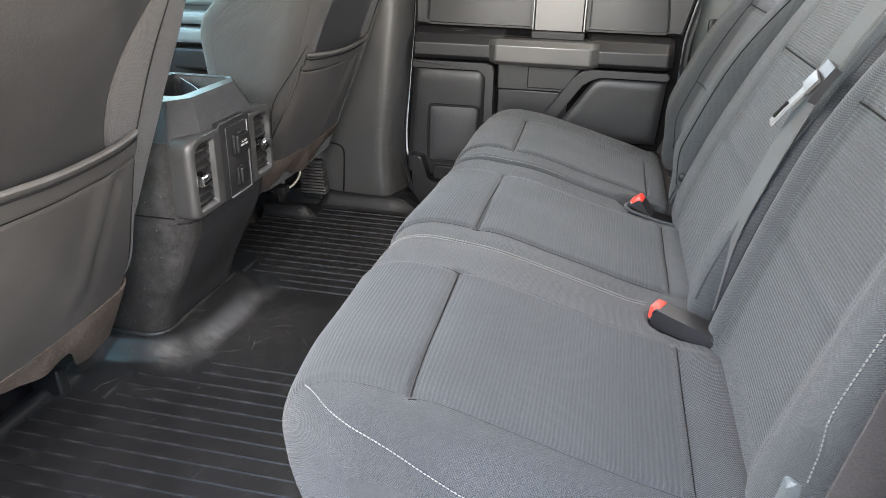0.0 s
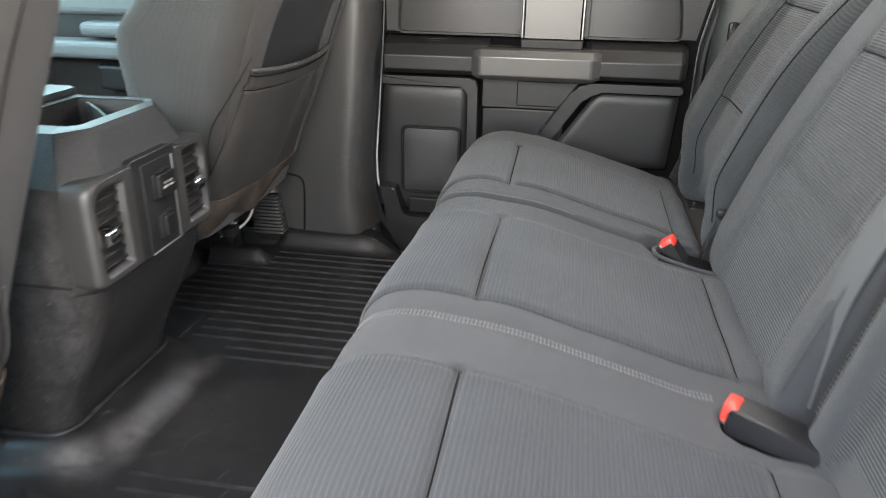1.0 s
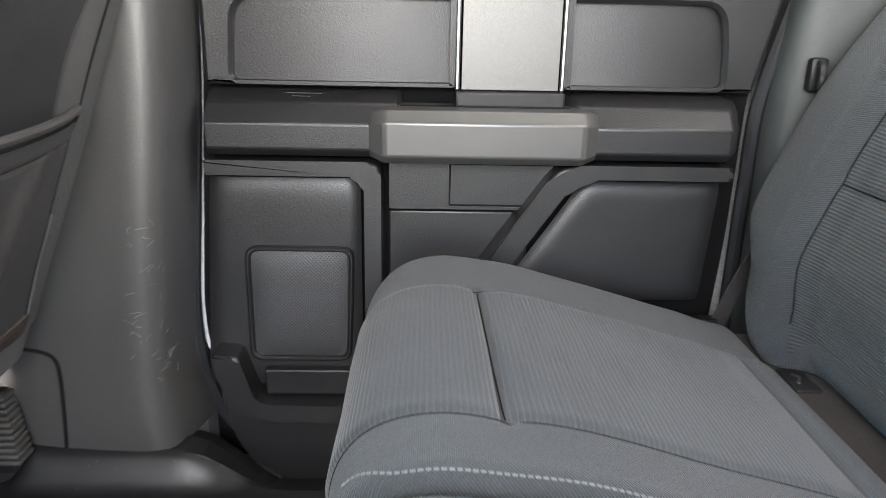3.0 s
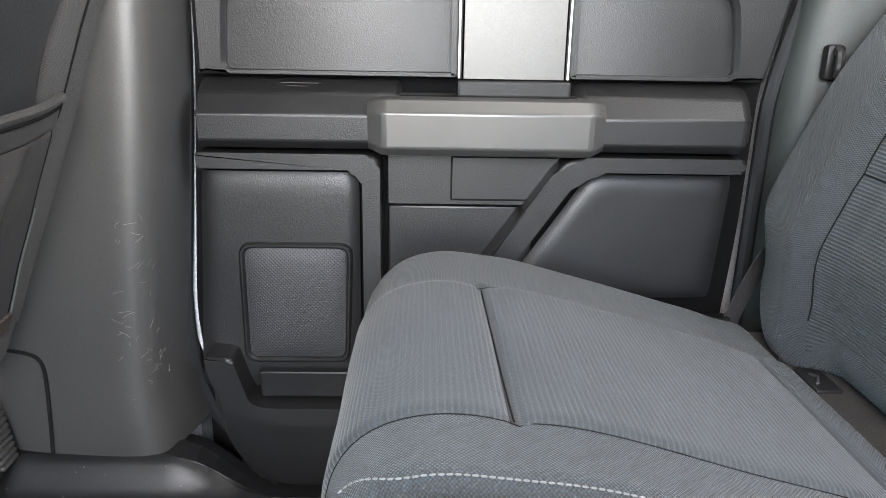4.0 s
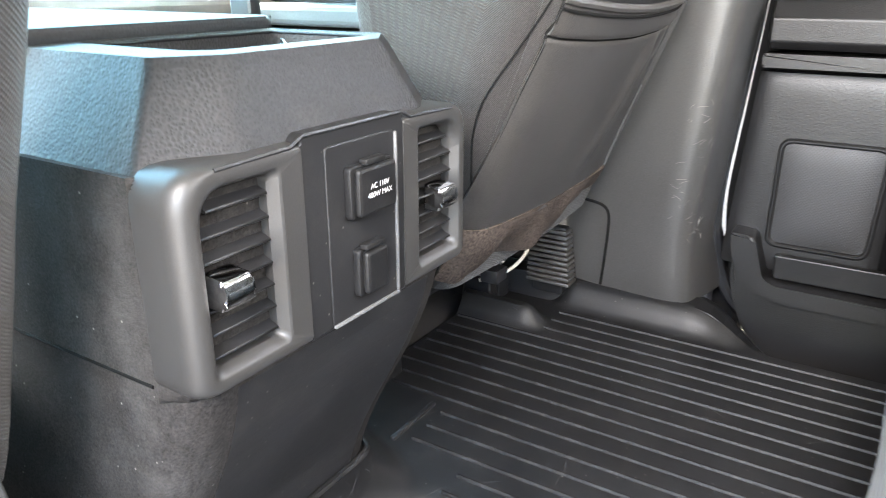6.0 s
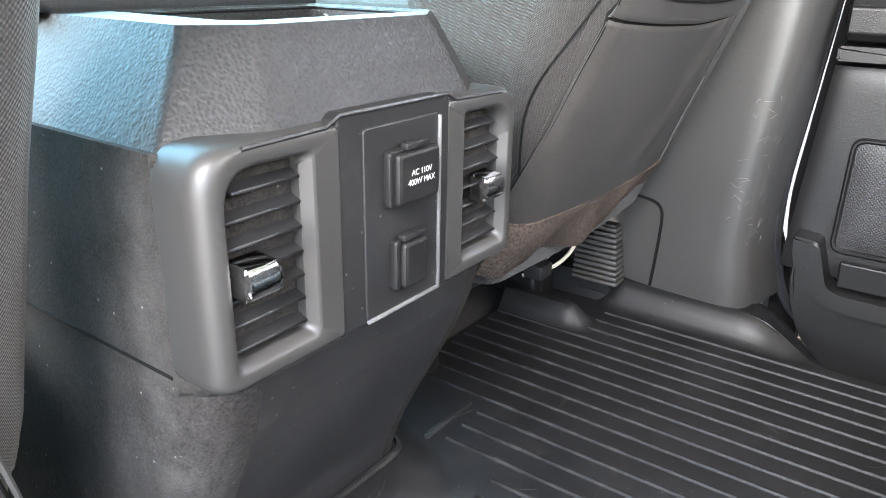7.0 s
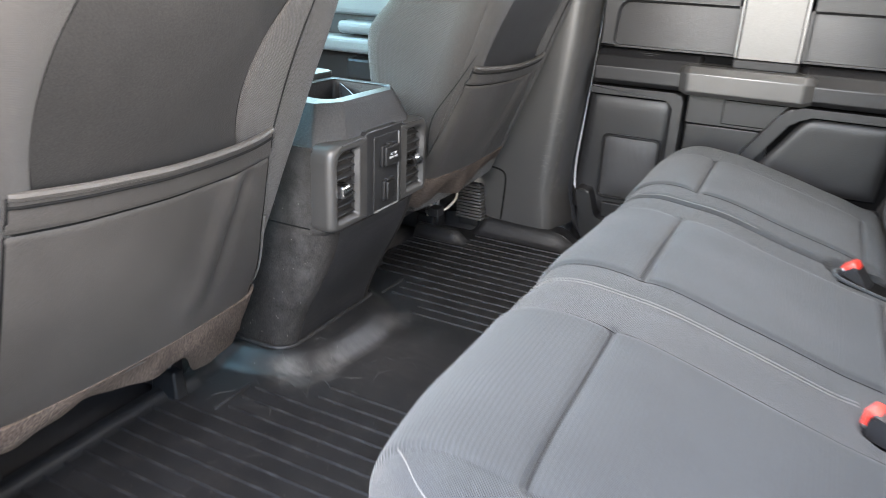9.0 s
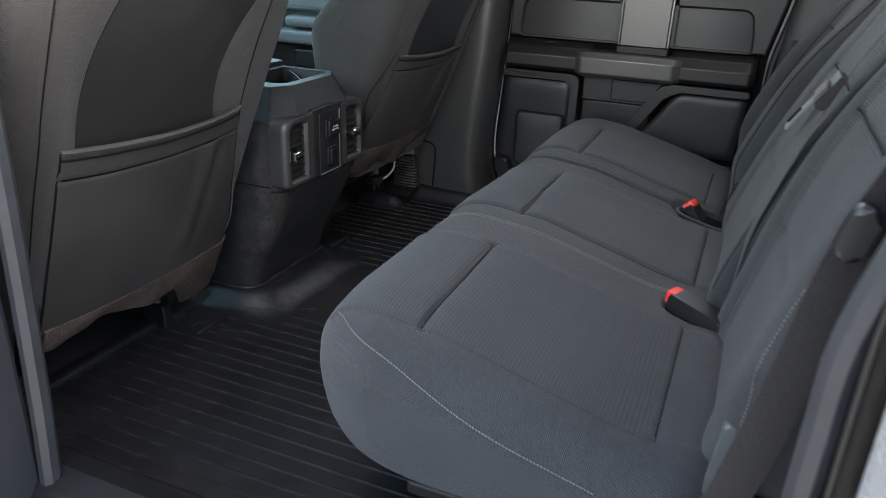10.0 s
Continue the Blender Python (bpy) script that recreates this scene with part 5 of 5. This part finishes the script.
sb = thing("middle_seat_belt", (0.72, 1.51, 0.30), "grey seat belt webbing with steel tongue across the seat back", "seat belt")
path = spline([on_back(0.02, -0.020, 1.536), on_back(0.14, 0.016, 1.538), on_back(0.24, 0.030, 1.537), on_back(0.36, 0.040, 1.534), on_back(0.46, 0.043, 1.530), on_back(0.58, 0.030, 1.525), on_back(0.66, 0.010, 1.522)], 60)
part("webbing", strap(path, (-0.30, 0.94, 0.13), 0.038, 0.0018), BELT, sb)
flat = (-0.12, 0.98, 0.05)
part("tongue_plate", strap([on_back(0.318, 0.066, 1.536), on_back(0.345, 0.064, 1.526), on_back(0.372, 0.060, 1.517), on_back(0.40, 0.057, 1.508)], flat, 0.015, 0.003), GREYPLATE, sb, "steel belt tongue")
part("tongue_slot", strap([on_back(0.328, 0.0682, 1.533), on_back(0.355, 0.0652, 1.5235)], flat, 0.005, 0.0035), DARKTHREAD, sb, "dark slot in the tongue")
part("tongue_shoulder", strap([on_back(0.382, 0.060, 1.513), on_back(0.405, 0.057, 1.505)], flat, 0.028, 0.005), HANDLE, sb, "steel tongue shoulder")
part("tongue_grip", strap([on_back(0.372, 0.049, 1.512), on_back(0.385, 0.049, 1.510), on_back(0.408, 0.048, 1.507), on_back(0.425, 0.046, 1.505)], flat, 0.036, 0.012), BLACK, sb, "black plastic tongue grip")

ob_ = thing("outer_seat_belt", (0.76, 0.985, 0.2), "dark webbing seat belt hanging beside the seat", "seat belt")
part("webbing", strap(spline([(0.90, 1.0, 0.95), (0.845, 0.995, 0.72), (0.806, 0.992, 0.60), (0.782, 0.99, 0.46), (0.752, 0.985, 0.31), (0.714, 0.98, 0.17), (0.692, 0.975, 0.11)], 50), (0.95, 0.1, -0.3), 0.046, 0.002), BELTDARK, ob_)
part("guide", prism(rounded([(0.782, 0.604), (0.806, 0.598), (0.820, 0.650), (0.797, 0.658)], 0.012, 4), "y", 0.962, 0.985, 0.006, 3), BLACK, ob_, "black plastic belt guide")
fb = thing("far_seat_belt", (0.71, 2.61, 0.22), "grey seat belt webbing between the cushion and the door", "seat belt")
part("webbing", strap(spline([(0.86, 2.585, 0.52), (0.80, 2.596, 0.45), (0.735, 2.610, 0.345), (0.692, 2.612, 0.234), (0.665, 2.61, 0.15)], 30), (0.9, 0.3, -0.3), 0.030, 0.002), BELTDARK, fb)
part("anchor", box(0.655, 0.69, 2.60, 2.625, 0.215, 0.245, 0.005), TRIMDARK, fb)


# ---- front seats ----
FR, FU, FN = Vector((-0.336, 0, 0.2)), Vector((0.355, 0, 0.935)), Vector((0.935, 0, -0.355))


def lerp_table(tab, w):
    for (a, va), (b, vb) in zip(tab, tab[1:]):
        if w <= b:
            return va + (vb - va) * smoothstep(a, b, w)
    return tab[-1][1]


HALF = [(0, 0.272), (0.1, 0.284), (0.25, 0.286), (0.4, 0.292), (0.55, 0.30), (0.66, 0.29), (0.74, 0.26), (0.79, 0.20)]
THICK = [(0, 0.15), (0.2, 0.22), (0.36, 0.275), (0.46, 0.245), (0.60, 0.15), (0.74, 0.10), (0.79, 0.08)]


def rear_face(y, w):
    hw = lerp_table(HALF, w)
    d = min(max((abs(y) - hw + 0.06) / 0.06, 0.0), 1.0)
    return 0.012 * (1 - min(1, abs(y) / hw) ** 2) - 0.06 * (1 - math.sqrt(1 - d)) ** 2


def front_seat(at, W0, W1, top, foot, drop, panel):
    """top, foot: the pocket's two ends across the seat at its upper and lower edge."""
    s = thing("bucket_seat", (-0.55, 0.0, 0.0), "dark brown cloth front seat with rear map pocket", "front seat", "front seats")
    nw = 60
    poly_n = None

    def shell(u, v):
        w = 0.79 * v
        hw, th = lerp_table(HALF, w), lerp_table(THICK, w)
        poly = rounded([(-hw, 0.0), (0.0, 0.012), (hw, 0.0), (hw * 0.96, -th), (hw * 0.5, -th + 0.035), (-hw * 0.5, -th + 0.035), (-hw * 0.96, -th)], [0.06, 0.2, 0.06, 0.05, 0.06, 0.06, 0.05], 8)
        p = poly[round(u * len(poly)) % len(poly)]
        end = 1 - 0.05 * smoothstep(0.95, 1.0, v)
        return FR + FU * w + FN * (p.y * end) + Vector((0, p.x * end, 0))
    n = 7 * 9
    bm = sheet(n, nw, shell, closed=True, uvs=lambda u, v: (0.79 * v, u * 1.3))
    bmesh.ops.holes_fill(bm, edges=[e for e in bm.edges if e.is_boundary], sides=0)
    part("backrest", bm, BACKCLOTH, s)

    def on(y, w, lift):
        return FR + FU * w + FN * (rear_face(y, w) + lift) + Vector((0, y, 0))
    def panel_edge(side, w):
        if side == 0:
            return panel[0] + 1.6 * (w - 0.43) ** 2
        return panel[1] + (3.0 if w > 0.44 else 2.5) * (w - 0.44) ** 2

    def plate(u, v):
        w = 0.32 + 0.44 * v
        a, c = panel_edge(0, w), panel_edge(1, w)
        return on(a + (c - a) * u, w, 0.002 + 0.002 * math.sin(math.pi * u) + 0.001 * noise.noise(Vector((u * 4, v * 6, 2.0))))

    def bolster(side):
        """The padded cloth strip beside the panel, proud of it."""
        def f(u, v):
            w = 0.06 + 0.70 * v
            a = panel_edge(side, max(w, 0.36))
            c = (-0.93, 0.93)[side] * lerp_table(HALF, w)
            y = a + (c - a) * u
            puff = math.sin(math.pi * min(1.0, 0.12 + 0.88 * u)) ** 0.6
            return on(y, w, 0.001 + 0.009 * puff * smoothstep(0.0, 0.03, u) * smoothstep(0.02, 0.36, w) + 0.0012 * noise.noise(Vector((y * 12, w * 9, 5.0))))
        return sheet(24, 70, f, uvs=lambda u, v: (0.70 * v, 0.2 * u))
    for side in (0, 1):
        part("side_bolster", thick(bolster(side), 0.003), BACKCLOTH, s, "woven cloth side bolster")
    part("centre_panel", thick(sheet(40, 50, plate), 0.003), PANELVINYL, s, "smooth dark vinyl centre panel")
    for side in (0, 1):
        part("seam", tube([on(panel_edge(side, 0.36 + 0.40 * k / 40), 0.36 + 0.40 * k / 40, 0.0032) for k in range(41)], 0.0018, 6), DARKTHREAD, s)
    for line in ([(0.168, 0.375), (0.168, 0.45), (0.174, 0.52), (0.188, 0.60), (0.196, 0.70)], [(-0.262, 0.10), (-0.268, 0.35), (-0.272, 0.55), (-0.262, 0.68)] if W0 < 0.05 else [(-0.262, 0.12), (-0.282, 0.23), (-0.274, 0.36), (-0.238, 0.50), (-0.20, 0.60)]):
        pts = spline([(a, c, 0) for a, c in line], 40)
        part("bolster_seam", tube([on(p.x, p.y, 0.0108 if p.x > 0 else 0.006) for p in pts], 0.0013, 6), DARKTHREAD, s)
    # map pocket

    def pocket(u, v):
        lo, hi = foot[0] + (top[0] - foot[0]) * v, foot[1] + (top[1] - foot[1]) * v
        y = lo + (hi - lo) * u
        e = math.sin(math.pi * u)
        w = W0 + (W1 - W0) * v - 0.008 * e * v
        lift = 0.005 + (0.009 * v + 0.004) * e ** 0.7 + 0.003 * math.sin(5.0 * u + 3.0 * v) * v
        if v > 0.88:
            lift += 0.002
        lift -= 0.006 * groove(v, 0.865, 0.012)
        fold = 0.80 - 0.22 * (1 - v) ** 1.5
        lift += (0.007 * groove(u, fold, 0.045) - 0.009 * groove(u, fold + 0.09, 0.03)) * smoothstep(0.9, 0.75, v) * smoothstep(0.05, 0.4, v)
        lift += 0.002 * groove(u, 0.12 + 0.1 * (1 - v), 0.05) * smoothstep(0.9, 0.7, v) * v
        lift += 0.0012 * noise.noise(Vector((y * 14, w * 14, 1.0)))
        return on(y, w, lift)
    part("map_pocket", thick(sheet(60, 170, pocket), 0.004), VINYL, s, "dark vinyl map pocket")
    part("pocket_slit", tube([pocket(u / 40, 0.968) + FN * 0.0042 for u in range(41)], 0.0022, 6), DARKTHREAD, s)
    part("pocket_piping", tube([pocket(u / 40, 1.0) + FN * 0.002 for u in range(41)], 0.0055, 8), VINYL, s)
    part("pocket_hem", tube([pocket(u / 40, 0.865) + FN * 0.005 for u in range(41)], 0.0034, 6), DARKTHREAD, s)
    for sy, u in ((-1, 0.0), (1, 1.0)):
        part("side_piping", tube([pocket(u, v / 24) + FN * 0.003 for v in range(25)], 0.002, 6), DARKTHREAD, s)

    part("edge_piping", tube([pocket(1.0, 0.02 + 0.5 * k / 20) + FN * 0.004 + Vector((0, 0.006, 0)) for k in range(21)], 0.0022, 6), WORN, s, "pale worn edge of the seat cover")

    # carpeted lower flap
    def flap(u, v):
        y = foot[0] + 0.004 + (foot[1] - foot[0] + 0.02 * v) * u
        tab = 0.070 * smoothstep(0.62, 0.74, u) if W0 < 0.05 else -0.055 * smoothstep(0.35, 1.0, u)
        fall = drop + tab + 0.006 * math.sin(17 * u) - 0.02 * smoothstep(0.62, 0.3, u)
        out = 0.009 - 0.010 * v * v + 0.006 * math.sin(11 * u + 2 * v) * v + 0.002 * math.sin(41 * u) * v
        return FR + FU * (W0 + 0.010 - fall * v) + FN * (out + max(rear_face(y, 0.06), -0.02)) + Vector((0, y, 0))
    part("carpet_flap", thick(sheet(80, 14, flap), 0.005), CARPET, s, "brown carpet flap")
    # cushion and base
    cp = rounded([(-0.98, 0.24), (-0.96, 0.36), (-0.90, 0.395), (-0.70, 0.375), (-0.45, 0.35), (-0.40, 0.28), (-0.42, 0.22)], 0.05, 5)
    part("seat_cushion", prism(cp, "y", -0.25, 0.25, 0.03, 4), CLOTH, s)
    part("seat_frame", box(-0.92, -0.44, -0.20, 0.20, 0.12, 0.235, 0.01), TRIMDARK, s)
    for sy in (-1, 1):
        part("rail", box(-0.95, -0.47, sy * 0.185 - 0.022, sy * 0.185 + 0.022, -0.012, 0.045, 0.004), TRIMDARK, s)
        part("riser", box(-0.80, -0.52, sy * 0.185 - 0.012, sy * 0.185 + 0.012, 0.04, 0.14, 0.004), TRIMDARK, s)
    s.location = at
    return s


front_seat((-0.585, 1.258, 0.0), 0.0, 0.372, (-0.243, 0.164), (-0.236, 0.262), 0.070, (-0.219, 0.078))
front_seat((-0.55, 2.318, 0.0), 0.095, 0.395, (-0.258, 0.158), (-0.276, 0.165), 0.100, (-0.215, 0.105))

# things under and beside the far front seat
du = thing("ribbed_duct", (-0.41, 2.54, 0.03), "grey ribbed plastic air duct under the seat", "duct")
for k in range(11):
    part("duct_ring", box(-0.425, -0.338 - 0.0014 * k, 2.505 + 0.001 * k, 2.545, 0.045 + k * 0.0098, 0.0520 + k * 0.0098, 0.0022), PILLAR, du)
part("duct_core", box(-0.42, -0.356, 2.522, 2.543, 0.02, 0.155, 0.004), TRIMDARK, du)
cb = thing("cable", (-0.43, 2.46, 0.06), "cream cable loop under the seat", "cable")
part("sleeve", tube(spline([(-0.47, 2.40, 0.07), (-0.43, 2.44, 0.085), (-0.415, 2.48, 0.11), (-0.42, 2.50, 0.135)], 20), 0.0035, 6), CABLE, cb)
part("connector", box(-0.46, -0.425, 2.385, 2.425, 0.075, 0.10, 0.003), BLACK, cb)
part("clip", box(-0.425, -0.412, 2.352, 2.368, 0.125, 0.143, 0.002), GREYPLATE, cb, "small pale plastic clip")

fbk = thing("front_belt_buckle", (-0.62, 2.03, 0.40), "beige topped belt buckle beside the front seat", "seat belt buckle")
part("housing", box(-0.64, -0.60, 2.022, 2.042, 0.50, 0.60, 0.006), BLACK, fbk)
part("cap", box(-0.638, -0.602, 2.020, 2.044, 0.595, 0.625, 0.005), GREYPLATE, fbk)
part("stalk", box(-0.63, -0.61, 2.026, 2.038, 0.25, 0.51, 0.003), BLACK, fbk)


def seat_mount(at, label):
    """A moulded foot that bolts a front seat to the floor, with its anchor bolt."""
    x, y = at
    m = thing("seat_mount", (x, y, 0.0), label, "seat mount", "front seat mounts")
    bm = box(x - 0.036, x + 0.034, y - 0.016, y + 0.016, -0.012, 0.056, 0.006, 3)
    for v in bm.verts:
        if v.co.z > 0.02:
            v.co.x = x + (v.co.x - x) * 0.82
            v.co.y = y + (v.co.y - y) * 0.75
    part("foot", bm, TRIMDARK, m)
    part("bolt", prism([(x + 0.008 * math.cos(k * math.pi / 3), y + 0.008 * math.sin(k * math.pi / 3)) for k in range(6)], "z", 0.055, 0.062, 0.001), STEEL, m, "worn steel bolt head")


seat_mount((-0.497, 2.455), "black plastic seat foot on the floor mat edge")
seat_mount((-0.486, 1.41), "black plastic seat foot with worn edges")

# hinge arm at the open end of the wide seat back
part("hinge_arm", prism(rounded([(0.722, 0.20), (0.758, 0.20), (0.768, 0.345), (0.735, 0.350)], 0.008, 4), "y", 1.050, 1.070, 0.004), PALE, WIDE, "pale grey hinge arm")
